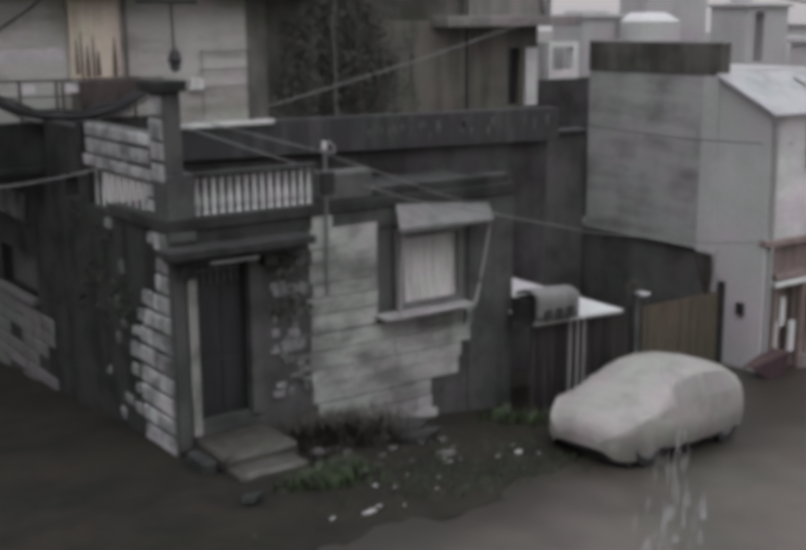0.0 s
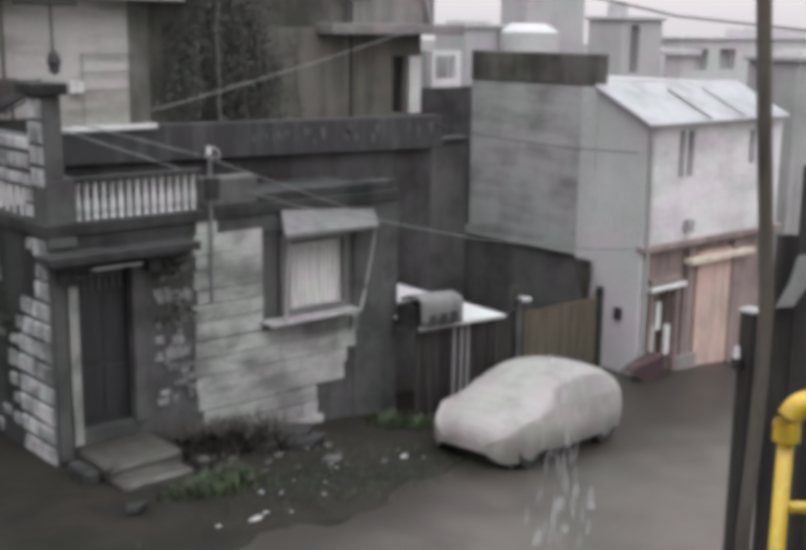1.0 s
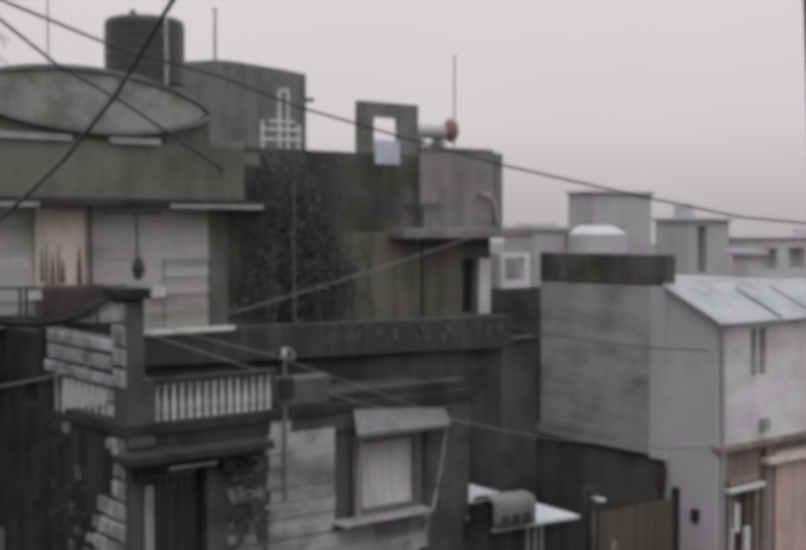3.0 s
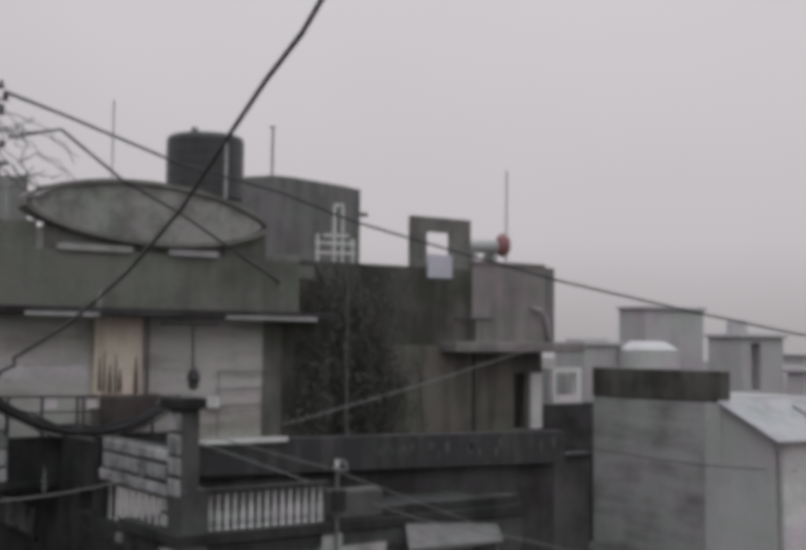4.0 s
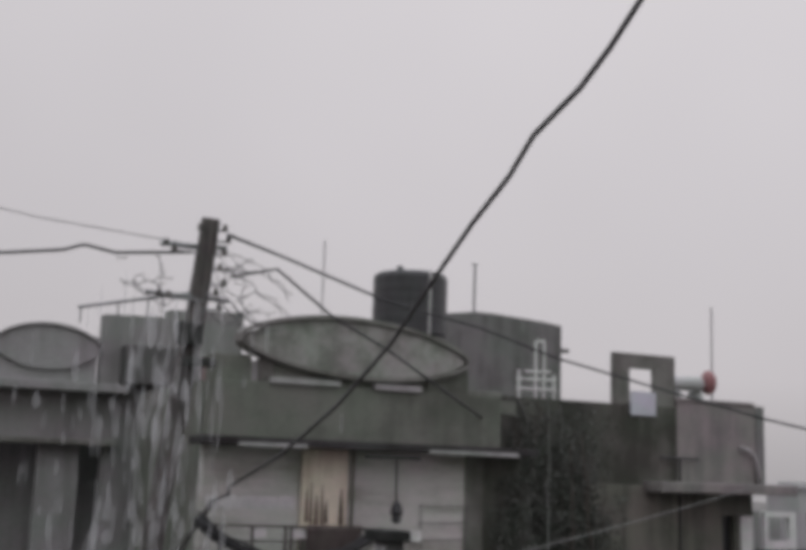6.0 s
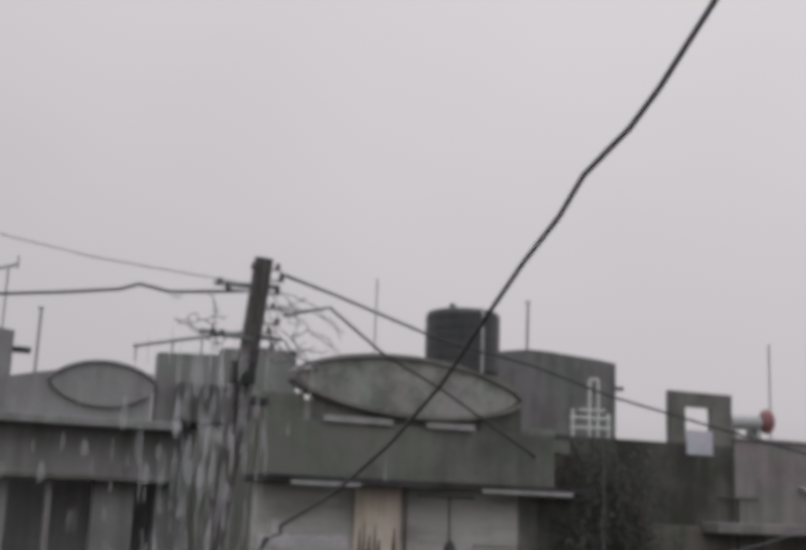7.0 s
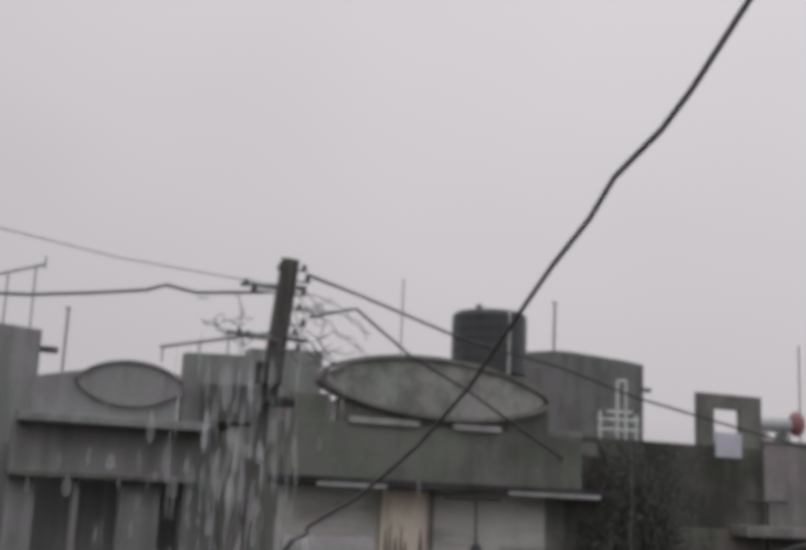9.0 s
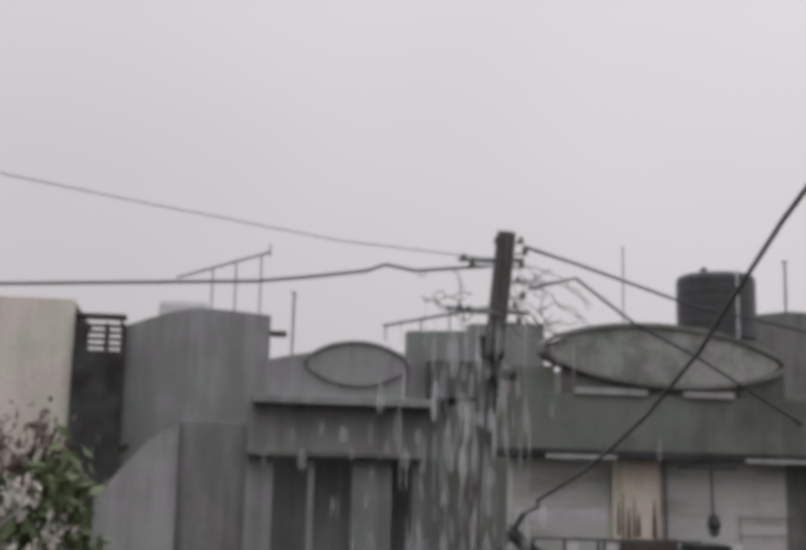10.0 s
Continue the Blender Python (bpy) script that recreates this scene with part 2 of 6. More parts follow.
FADED = weathered("faded_blossom", (0.36, 0.27, 0.24), (0.20, 0.14, 0.12), 0.8, 0.0, 12.0, 0.5)
BARK = weathered("brown_bark", (0.07, 0.055, 0.045), (0.04, 0.032, 0.028), 0.5, 0.8, 4.0)
GLASS = bpy.data.materials.new("window_glass")
GLASS.use_nodes = True
_g = GLASS.node_tree.nodes["Principled BSDF"]
_g.inputs["Base Color"].default_value, _g.inputs["Roughness"].default_value = (0.97, 0.98, 0.98, 1), 0.06
_g.inputs["Transmission Weight"].default_value, _g.inputs["IOR"].default_value = 1.0, 1.2




def muddy_edge(m, mud):
    """Mud washed out from the verge over the edge of the road, in ragged tongues."""
    n, l = m.node_tree.nodes, m.node_tree.links
    bsdf = n["Principled BSDF"]
    old = bsdf.inputs["Base Color"].links[0].from_socket
    geo, xyz, tex = n.new("ShaderNodeNewGeometry"), n.new("ShaderNodeSeparateXYZ"), n.new("ShaderNodeTexNoise")
    tex.inputs["Scale"].default_value, tex.inputs["Detail"].default_value = 0.9, 6
    l.new(geo.outputs["Position"], xyz.inputs[0])
    l.new(geo.outputs["Position"], tex.inputs["Vector"])

    def calc(op, a, b):
        q = n.new("ShaderNodeMath")
        q.operation = op
        for k, v in ((0, a), (1, b)):
            if isinstance(v, float):
                q.inputs[k].default_value = v
            else:
                l.new(v, q.inputs[k])
        return q.outputs[0]

    rise = calc("MULTIPLY", calc("MINIMUM", calc("MAXIMUM", calc("SUBTRACT", xyz.outputs["X"], 8.8), 0.0), 2.6), 0.38)
    reach = calc("ADD", calc("SUBTRACT", xyz.outputs["Y"], rise), calc("MULTIPLY", tex.outputs["Fac"], 2.2))
    fade = n.new("ShaderNodeMapRange")
    fade.interpolation_type = "SMOOTHSTEP"
    for k, v in (("From Min", 9.7), ("From Max", 11.7), ("To Max", 0.92)):
        fade.inputs[k].default_value = v
    l.new(reach, fade.inputs["Value"])
    mix = n.new("ShaderNodeMix")
    mix.data_type = "RGBA"
    mix.inputs["B"].default_value = (*mud, 1)
    l.new(fade.outputs["Result"], mix.inputs["Factor"])
    l.new(old, mix.inputs["A"])
    l.new(mix.outputs["Result"], bsdf.inputs["Base Color"])


muddy_edge(ASPHALT, (0.0235, 0.0198, 0.0152))
for _m in (EARTH, MOSS, TERR, FASCIA, PIER, WOODD, DARKLEAF, CWALL, NEARBLACK):             # soaked, dull, porous
    _m.node_tree.nodes["Principled BSDF"].inputs["Specular IOR Level"].default_value = 0.22
WATER = bpy.data.materials.new("falling_rain_water")
WATER.use_nodes = True
_w = WATER.node_tree.nodes["Principled BSDF"]
_w.inputs["Base Color"].default_value, _w.inputs["Roughness"].default_value = (0.8, 0.8, 0.82, 1), 0.25
_w.inputs["Alpha"].default_value = 0.13


# ---- builders ----
def thing(name, at, label, category, group="", kind=""):
    """An empty at the base of a thing, under which its parts stand."""
    ob = new(name)
    ob.location = at
    ob.empty_display_size = 0.1
    return tagged(ob, label, category, group, kind)


def place_of(ob):
    p = Vector((0, 0, 0))
    while ob:
        p += ob.location
        ob = ob.parent
    return p


def part(name, bm, material, parent=None, label="", smooth=False):
    """One mesh, drawn in world coordinates, under a thing or under a part."""
    me = bpy.data.meshes.new(name)
    if parent:
        bmesh.ops.translate(bm, verts=bm.verts, vec=-place_of(parent))
    bmesh.ops.recalc_face_normals(bm, faces=bm.faces)
    if smooth:
        for f in bm.faces:
            f.smooth = True
    bm.to_mesh(me)
    bm.free()
    me.materials.append(material)
    ob = new(name, me)
    ob.parent = parent
    if label:
        ob["label"] = label
    return ob


def box(x0, x1, y0, y1, z0, z1, bm=None, bevel=0.0):
    bm = bm or bmesh.new()
    v = [bm.verts.new((x, y, z)) for x in (x0, x1) for y in (y0, y1) for z in (z0, z1)]
    fs = [bm.faces.new([v[i] for i in q]) for q in ((0, 1, 3, 2), (4, 6, 7, 5), (0, 4, 5, 1), (2, 3, 7, 6), (0, 2, 6, 4), (1, 5, 7, 3))]
    if bevel:
        es = {e for f in fs for e in f.edges}
        bmesh.ops.bevel(bm, geom=list(es), offset=bevel, segments=2, affect="EDGES", profile=0.6)
    return bm


def slab_wall(axis, a0, a1, near, far, z0, z1, holes=()):
    """A wall that runs along x or y with openings cut right through: holes are (a0, a1, z0, z1)."""
    bm = bmesh.new()
    A = sorted({a0, a1, *[h[0] for h in holes], *[h[1] for h in holes]})
    Z = sorted({z0, z1, *[h[2] for h in holes], *[h[3] for h in holes]})

    def solid(i, k):
        if not (0 <= i < len(A) - 1 and 0 <= k < len(Z) - 1):
            return False
        a, z = (A[i] + A[i + 1]) / 2, (Z[k] + Z[k + 1]) / 2
        return not any(h[0] < a < h[1] and h[2] < z < h[3] for h in holes)

    seen = {}

    def vert(a, d, z):
        key = (a, d, z)
        if key not in seen:
            seen[key] = bm.verts.new((a, d, z) if axis == "x" else (d, a, z))
        return seen[key]

    def quad(*p):
        bm.faces.new([vert(*q) for q in p])

    for i in range(len(A) - 1):
        for k in range(len(Z) - 1):
            if not solid(i, k):
                continue
            a, b, c, d = A[i], A[i + 1], Z[k], Z[k + 1]
            quad((a, near, c), (b, near, c), (b, near, d), (a, near, d))
            quad((a, far, c), (a, far, d), (b, far, d), (b, far, c))
            if not solid(i - 1, k):
                quad((a, near, c), (a, near, d), (a, far, d), (a, far, c))
            if not solid(i + 1, k):
                quad((b, near, c), (b, far, c), (b, far, d), (b, near, d))
            if not solid(i, k - 1):
                quad((a, near, c), (a, far, c), (b, far, c), (b, near, c))
            if not solid(i, k + 1):
                quad((a, near, d), (b, near, d), (b, far, d), (a, far, d))
    return bm


def tube(points, radius, sides=8, bm=None, taper=None):
    """A round bar along points, its ends closed."""
    bm = bm or bmesh.new()
    pts = [Vector(p) for p in points]
    rings = []
    for i, p in enumerate(pts):
        d = (pts[min(i + 1, len(pts) - 1)] - pts[max(i - 1, 0)]).normalized()
        side = d.cross(Vector((0, 0, 1)) if abs(d.z) < 0.95 else Vector((1, 0, 0))).normalized()
        up = side.cross(d)
        r = radius if taper is None else radius + (taper - radius) * i / max(1, len(pts) - 1)
        rings.append([bm.verts.new(p + (side * math.cos(a) + up * math.sin(a)) * r) for a in (2 * math.pi * k / sides for k in range(sides))])
    for a, b in zip(rings, rings[1:]):
        for k in range(sides):
            bm.faces.new((a[k], a[(k + 1) % sides], b[(k + 1) % sides], b[k]))
    bm.faces.new(list(reversed(rings[0])))
    bm.faces.new(rings[-1])
    return bm


def sag(a, b, drop, n=16, kink=0.0, seed=0):
    """Points of a cable that hangs between a and b."""
    a, b, rnd = Vector(a), Vector(b), random.Random(seed)
    out = []
    for i in range(n + 1):
        s = i / n
        p = a.lerp(b, s) - Vector((0, 0, drop * 4 * s * (1 - s)))
        if kink and 0 < i < n:
            p += Vector((rnd.uniform(-kink, kink), rnd.uniform(-kink, kink), rnd.uniform(-kink, kink)))
        out.append(p)
    return out


def ground_z(x, y):
    """The street falls gently away along x, and a little down the side lane."""
    z = -0.087 * math.log1p(math.exp(min(60, 2 * (x - 6.5)))) / 2
    if x < 9:
        z -= 0.09 * max(0.0, y - 14.5) * min(1, (9 - x) / 3)
    return z


# ---- ground ----
def build_ground():
    bm = bmesh.new()
    xs = [-400, -150, -60, -30] + [-20 + i * 0.8 for i in range(76)] + [50, 70, 120, 250, 500]
    ys = [-400, -120, -40, -15] + [-8 + i * 0.8 for i in range(53)] + [42, 55, 80, 150, 300, 600]
    grid = [[bm.verts.new((x, y, max(-9, ground_z(x, min(y, 24))))) for y in ys] for x in xs]
    for i in range(len(xs) - 1):
        for j in range(len(ys) - 1):
            bm.faces.new((grid[i][j], grid[i + 1][j], grid[i + 1][j + 1], grid[i][j + 1]))
    return tagged(part("road", bm, ASPHALT, smooth=True), "wet grey street running gently downhill", "road", kind="structure")


build_ground()


def verge_edge(x):
    return max(7.5, 10.5 + 0.12 * math.sin(x * 2.1) + 0.08 * math.sin(x * 5.3) - 0.5 * max(0, 7.2 - x) + 0.38 * max(0, x - 8.8) - 0.38 * max(0, x - 11.4))


def build_verge():
    """The strip of trodden earth between the road and the houses."""
    bm = bmesh.new()
    rows = []
    for i in range(70):
        x = -6.0 + i * 0.34 if i < 30 else 4.2 + (i - 30) * 0.27
        e = verge_edge(x)
        row = []
        for j in range(13):
            s = (j / 12) ** 2
            y = e + s * ((14.4 if x > 6.6 else 26.0) - e)
            lift = 0.0 if j == 0 else 0.05 * min(1, s * 6) + 0.035 * noise.noise((x * 2, y * 2, 0)) + 0.12 * max(0, s - 0.55)
            row.append(bm.verts.new((x, y, ground_z(x, y) + lift - (0.03 if j == 0 else 0))))
        rows.append(row)
    for a, b in zip(rows, rows[1:]):
        for j in range(12):
            bm.faces.new((a[j], b[j], b[j + 1], a[j + 1]))
    return tagged(part("verge", bm, EARTH, smooth=True), "muddy earth verge with weeds beside the road", "ground", kind="structure")


build_verge()

# ---- corner house ----
FRONT, SIDE = 13.7, 6.2          # its street front and its lane side


def corner_house():
    h = thing("corner_house", (SIDE, FRONT, 0), "old corner house of worn whitewashed stone with dark mossy walls", "house")
    door_hole, win_hole = (6.52, 7.32, 0.42, 2.58), (9.62, 10.86, 1.42, 2.66)
    part("front_wall", slab_wall("x", SIDE, 11.8, FRONT, FRONT + 0.32, -1.0, 3.1, [door_hole, win_hole]), PIER, h)
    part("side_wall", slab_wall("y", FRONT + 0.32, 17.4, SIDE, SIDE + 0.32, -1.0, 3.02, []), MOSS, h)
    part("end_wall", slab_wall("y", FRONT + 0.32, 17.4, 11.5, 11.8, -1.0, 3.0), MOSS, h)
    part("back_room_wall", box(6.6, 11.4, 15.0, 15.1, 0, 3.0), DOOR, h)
    part("terrace_floor", box(SIDE - 0.06, 11.86, FRONT - 0.06, 15.5, 3.0, 3.16, bevel=0.02), MOSS, h)
    # corner pier, dark on the street front, with its cap
    part("corner_pier", box(SIDE - 0.01, 6.57, FRONT - 0.05, FRONT + 0.35, 2.86, 3.72, bevel=0.02), PIER, h)
    part("corner_pier", box(SIDE - 0.01, 6.44, FRONT - 0.04, FRONT + 0.35, 3.72, 4.74, bevel=0.02), PIER, h)
    part("pier_cap", box(SIDE - 0.12, 6.5, FRONT - 0.12, FRONT + 0.46, 4.74, 4.88, bevel=0.02), MOSS, h)
    part("pilaster", box(6.22, 6.37, FRONT - 0.07, FRONT, 0.1, 2.66, bevel=0.012), PIER, h)
    # canopy ledge over the door
    part("door_canopy", box(6.02, 8.12, FRONT - 0.42, FRONT, 2.70, 2.82, bevel=0.02), MOSS, h)
    part("canopy_moulding", box(6.12, 8.02, FRONT - 0.28, FRONT, 2.62, 2.70, bevel=0.015), MOSS, h)
    part("frieze", box(6.5, 8.4, FRONT - 0.03, FRONT, 2.82, 3.0), MOSS, h)
    for x in (6.36, 7.56):
        part("bracket", box(x - 0.09, x + 0.09, FRONT - 0.2, FRONT, 2.44, 2.62, bevel=0.02), MOSS, h)
    # door with frame
    part("door_jamb", box(6.41, 6.54, FRONT - 0.06, FRONT + 0.1, 0.26, 2.36, bevel=0.02), VPANEL, h, "chalky pale door jamb")
    part("door_jamb", box(7.30, 7.46, FRONT - 0.05, FRONT + 0.1, 0.40, 2.6, bevel=0.012), PIER, h)
    part("door_lintel", box(6.40, 7.46, FRONT - 0.05, FRONT + 0.08, 2.55, 2.64, bevel=0.01), PIER, h)
    d = part("door", box(6.53, 7.31, FRONT + 0.15, FRONT + 0.2, 0.42, 2.57), DOOR, h, "dark painted wooden double door, shut")
    for k in range(2):
        for z0, z1 in ((0.55, 1.2), (1.3, 2.2)):
            part("door_panel", box(6.57 + k * 0.38, 6.88 + k * 0.38, FRONT + 0.135, FRONT + 0.15, z0, z1, bevel=0.006), DOOR, d)
    for k in range(7):
        part("transom_bar", box(6.6 + k * 0.1, 6.625 + k * 0.1, FRONT + 0.12, FRONT + 0.14, 2.24, 2.5), GREYP, d)
    part("transom_bars", tube([(6.6, FRONT + 0.14, 2.42), (7.26, FRONT + 0.14, 2.42)], 0.012, 6), STEEL, d)
    part("door_light_strip", box(6.62, 7.30, FRONT - 0.34, FRONT - 0.31, 2.595, 2.62), LIGHTC, h)
    return h


def balusters(h, along, a0, a1, fixed, z0, z1, count, material, girth=1.0):
    """A row of turned balusters with rails over and under; along 'x' or 'y'."""
    prof = ((0.0, 0.036), (0.05, 0.036), (0.08, 0.024), (0.3, 0.036), (0.55, 0.027), (0.8, 0.022), (0.93, 0.034), (1.0, 0.034))
    for i in range(count):
        a = a0 + (a1 - a0) * (i + 0.5) / count
        x, y = (a, fixed) if along == "x" else (fixed, a)
        bm = bmesh.new()
        rings = [[bm.verts.new((x + girth * r * math.cos(k * math.pi / 4), y + girth * r * math.sin(k * math.pi / 4), z0 + s * (z1 - z0))) for k in range(8)] for s, r in prof]
        for p, q in zip(rings, rings[1:]):
            for k in range(8):
                bm.faces.new((p[k], p[(k + 1) % 8], q[(k + 1) % 8], q[k]))
        part("baluster", bm, material, h)


house = corner_house()
balusters(house, "x", 6.61, 8.38, FRONT + 0.1, 3.16, 3.64, 15, BAL)
part("top_rail", box(6.57, 8.44, FRONT + 0.02, FRONT + 0.18, 3.64, 3.70, bevel=0.01), MOSS, house)
balusters(house, "y", 14.3, 16.4, SIDE + 0.1, 3.04, 3.54, 9, BAL, 0.62)
part("side_parapet", box(SIDE, SIDE + 0.22, FRONT + 0.35, 16.5, 3.56, 4.2), JOINT, house)
part("side_parapet_post", box(SIDE, SIDE + 0.24, 16.4, 16.75, 3.02, 4.2), MOSS, house)
part("side_parapet_post", box(SIDE, SIDE + 0.24, FRONT + 0.35, 14.28, 3.02, 3.56), JOINT, house)
part("parapet_block", box(8.5, 9.3, FRONT + 0.0, FRONT + 0.3, 3.16, 3.56, bevel=0.04), YARDW, house)
part("parapet", box(9.3, 11.8, FRONT + 0.02, FRONT + 0.26, 3.16, 3.3, bevel=0.02), MOSS, house)

# dark upper wall behind the terrace, with its roof slab
upper = thing("terrace_building", (7.2, 15.5, 0), "dark streaked concrete building with flat roof behind the terrace", "building")
part("wall", slab_wall("x", 7.3, 14.3, 15.62, 15.9, -1.5, 3.56), TERR, upper)
bm = bmesh.new()
v = [bm.verts.new(p) for p in ((7.22, 15.5, 3.66), (14.45, 15.5, 3.5), (14.45, 15.5, 4.06), (7.22, 15.5, 4.16))]
w = [bm.verts.new((q.co.x, 15.75, q.co.z)) for q in v]
bm.faces.new(v)
bm.faces.new(list(reversed(w)))
for i in range(4):
    bm.faces.new((v[i], w[i], w[(i + 1) % 4], v[(i + 1) % 4]))
part("fascia", bm, FASCIA, upper)
rnd = random.Random(71)
for k in range(22):                               # lime runs left by the drip edge
    x, h_, b_ = rnd.uniform(10.3, 14.4), rnd.uniform(0.1, 0.24), rnd.uniform(0.012, 0.05)
    z_ = 4.16 - (x - 7.22) * 0.0138 - rnd.uniform(0.03, 0.28)
    bm = bmesh.new()
    bm.faces.new([bm.verts.new((x + a, 15.495, z_ - c)) for a, c in ((-b_ * 0.4, 0), (b_ * 0.5, 0), (b_, h_ * 0.4), (b_ * 0.3, h_), (-b_ * 0.5, h_ * 0.8), (-b_, h_ * 0.3))])
    part("lime_run", bm, LIMERUN, upper)
part("roof_slab", box(7.2, 14.25, 15.75, 18.98, 3.5, 3.66), MOSS2, upper)
part("white_edge_strip", box(7.2, 8.75, 15.46, 15.5, 4.10, 4.17, bevel=0.008), WHITEP, upper)

# ---- house with the lens-shaped pediment ----
vault = thing("vault_house", (5.2, 19, 4), "green-grey cement house with a lens-shaped pediment on its parapet", "house")
part("front_wall", slab_wall("x", 5.25, 10.2, 19.0, 19.3, 3.6, 6.0), LIMEW, vault)
# The wall steps darker towards its right end.
part("grey_wall", slab_wall("x", 10.2, 10.6, 18.995, 19.3, 3.6, 6.0), MOSS2, vault)
part("stained_wall", slab_wall("x", 10.6, 11.4, 18.99, 19.3, 3.6, 6.0), CWALL, vault)
part("floor_slab", box(5.25, 11.4, 19.0, 24, 3.4, 3.6), MOSS2, vault)
part("side_wall", slab_wall("y", 19.3, 24, 5.25, 5.5, 3.6, 7.08), VAULT, vault)
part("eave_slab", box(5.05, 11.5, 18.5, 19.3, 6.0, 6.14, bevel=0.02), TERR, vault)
part("parapet", box(5.25, 10.9, 18.9, 19.2, 6.14, 7.1, bevel=0.02), VAULT, vault)
part("roof", box(5.5, 11.4, 19.2, 24, 6.8, 7.05), VAULT, vault)


def lens(cx, cz, half, rise, y0, y1, tilt=0.0, n=40, power=0.7):
    """A flat body whose outline is two arcs that meet in points."""
    bm = bmesh.new()
    out = []
    for s in (1, -1):
        for i in range(n):
            u = (-1 + 2 * i / n) * s
            out.append((cx + half * u, cz + tilt * half * u + s * rise * (1 - u * u) ** power))
    fr = [bm.verts.new((x, y0, z)) for x, z in out]
    bk = [bm.verts.new((x, y1, z)) for x, z in out]
    bm.faces.new(fr)
    bm.faces.new(list(reversed(bk)))
    for i in range(len(out)):
        j = (i + 1) % len(out)
        bm.faces.new((fr[i], fr[j], bk[j], bk[i]))
    return bm


def arc_band(cx, cz, half, rise, y0, y1, thick, sign, tilt=0.0, n=40, power=0.7):
    bm = bmesh.new()
    rings = []
    for i in range(n + 1):
        u = -1 + 2 * i / n
        z = cz + tilt * half * u + sign * rise * (1 - u * u) ** power
        rings.append([bm.verts.new((cx + half * u, y, zz)) for y, zz in ((y0, z), (y1, z), (y1, z + sign * thick), (y0, z + sign * thick))])
    for a, b in zip(rings, rings[1:]):
        for k in range(4):
            bm.faces.new((a[k], a[(k + 1) % 4], b[(k + 1) % 4], b[k]))
    bm.faces.new(rings[0])
    bm.faces.new(list(reversed(rings[-1])))
    return bm


ped = part("pediment", lens(7.95, 7.77, 2.14, 0.49, 18.86, 19.2, -0.035), VPANEL, vault, "pale lens-shaped cement pediment with dark raised rims")
part("upper_rim", arc_band(7.95, 7.77, 2.2, 0.49, 18.81, 19.3, 0.08, 1, -0.035), MOSS2, ped)
part("lower_rim", arc_band(7.95, 7.77, 2.2, 0.47, 18.81, 19.3, 0.07, -1, -0.035), MOSS2, ped)
part("kerb", box(6.4, 9.35, 18.97, 19.15, 7.1, 7.42, bevel=0.02), VAULT, vault)
part("parapet_stub", box(9.35, 10.22, 18.95, 19.2, 7.1, 7.58, bevel=0.02), VAULT, vault)
part("parapet_stub", box(5.25, 5.98, 18.95, 19.2, 7.1, 7.55, bevel=0.02), VAULT, vault)
part("pale_infill", box(5.98, 6.12, 19.02, 19.2, 7.1, 7.45), LIGHTC, vault)
part("parapet_stub", box(6.12, 6.4, 18.97, 19.2, 7.1, 7.5, bevel=0.02), MOSS2, vault)
part("parapet_stub", box(10.22, 10.95, 18.97, 19.2, 7.1, 7.2, bevel=0.02), MOSS2, vault)

# pale paint for the sky-lit ledge under the pediment; rusty panel and eave tubes
for x0, x1, z in ((6.3, 7.6, 7.1), (8.25, 9.2, 7.1)):
    part("light_moulding", box(x0, x1, 18.84, 19.1, z - 0.02, z + 0.09, bevel=0.012), LIGHTC, vault)
for x0, x1 in ((5.67, 6.9), (9.2, 11.05)):
    part("eave_tube", box(x0, x1, 18.47, 18.5, 5.98, 6.05, bevel=0.01), LIGHTC, vault)
panel = part("stair_panel", box(6.98, 7.83, 18.9, 19.0, 4.1, 6.0, bevel=0.01), CREAM, vault, "cream painted panel with rusty runs")
for i, (x, z0, z1, w) in enumerate(((7.08, 4.75, 5.30, 0.035), (7.16, 4.62, 5.42, 0.03), (7.26, 4.7, 5.2, 0.045), (7.36, 4.66, 5.36, 0.03), (7.44, 4.72, 5.12, 0.04), (7.72, 4.62, 5.32, 0.05))):
    bm = bmesh.new()
    v = [bm.verts.new(p) for p in ((x - w, 18.895, z0), (x + w, 18.895, z0), (x + w * 0.7, 18.895, (z0 + z1) / 2), (x + 0.01, 18.895, z1), (x - 0.01, 18.895, z1), (x - w * 0.8, 18.895, (z0 + z1) / 2))]
    bm.faces.new(v)
    part("rust_run", bm, RUST, panel)
part("rusty_base", box(6.95, 7.86, 18.86, 18.9, 4.12, 4.6, bevel=0.012), BROWNW, panel, "rust-brown stained foot of the panel")
part("sill_board", box(7.02, 7.75, 18.8, 18.86, 4.6, 4.7, bevel=0.012), CREAM, panel)
bm = bmesh.new()
edge_ = [(5.3 + 1.6 * i / 16, 5.16 + 0.05 * noise.noise((i * 0.9, 3, 0))) for i in range(17)] + [(6.9 - 1.6 * i / 16, 4.95 + 0.06 * noise.noise((i * 0.8, 9, 0))) for i in range(17)]
bm.faces.new([bm.verts.new((x, 18.994, z)) for x, z in edge_])
part("whitewash_band", bm, WHITEH, vault, "ragged band of fresher whitewash")
part("drain_pipe", tube([(7.9, 18.85, 4.1), (7.9, 18.85, 6.0)], 0.035), BROWNW, vault)

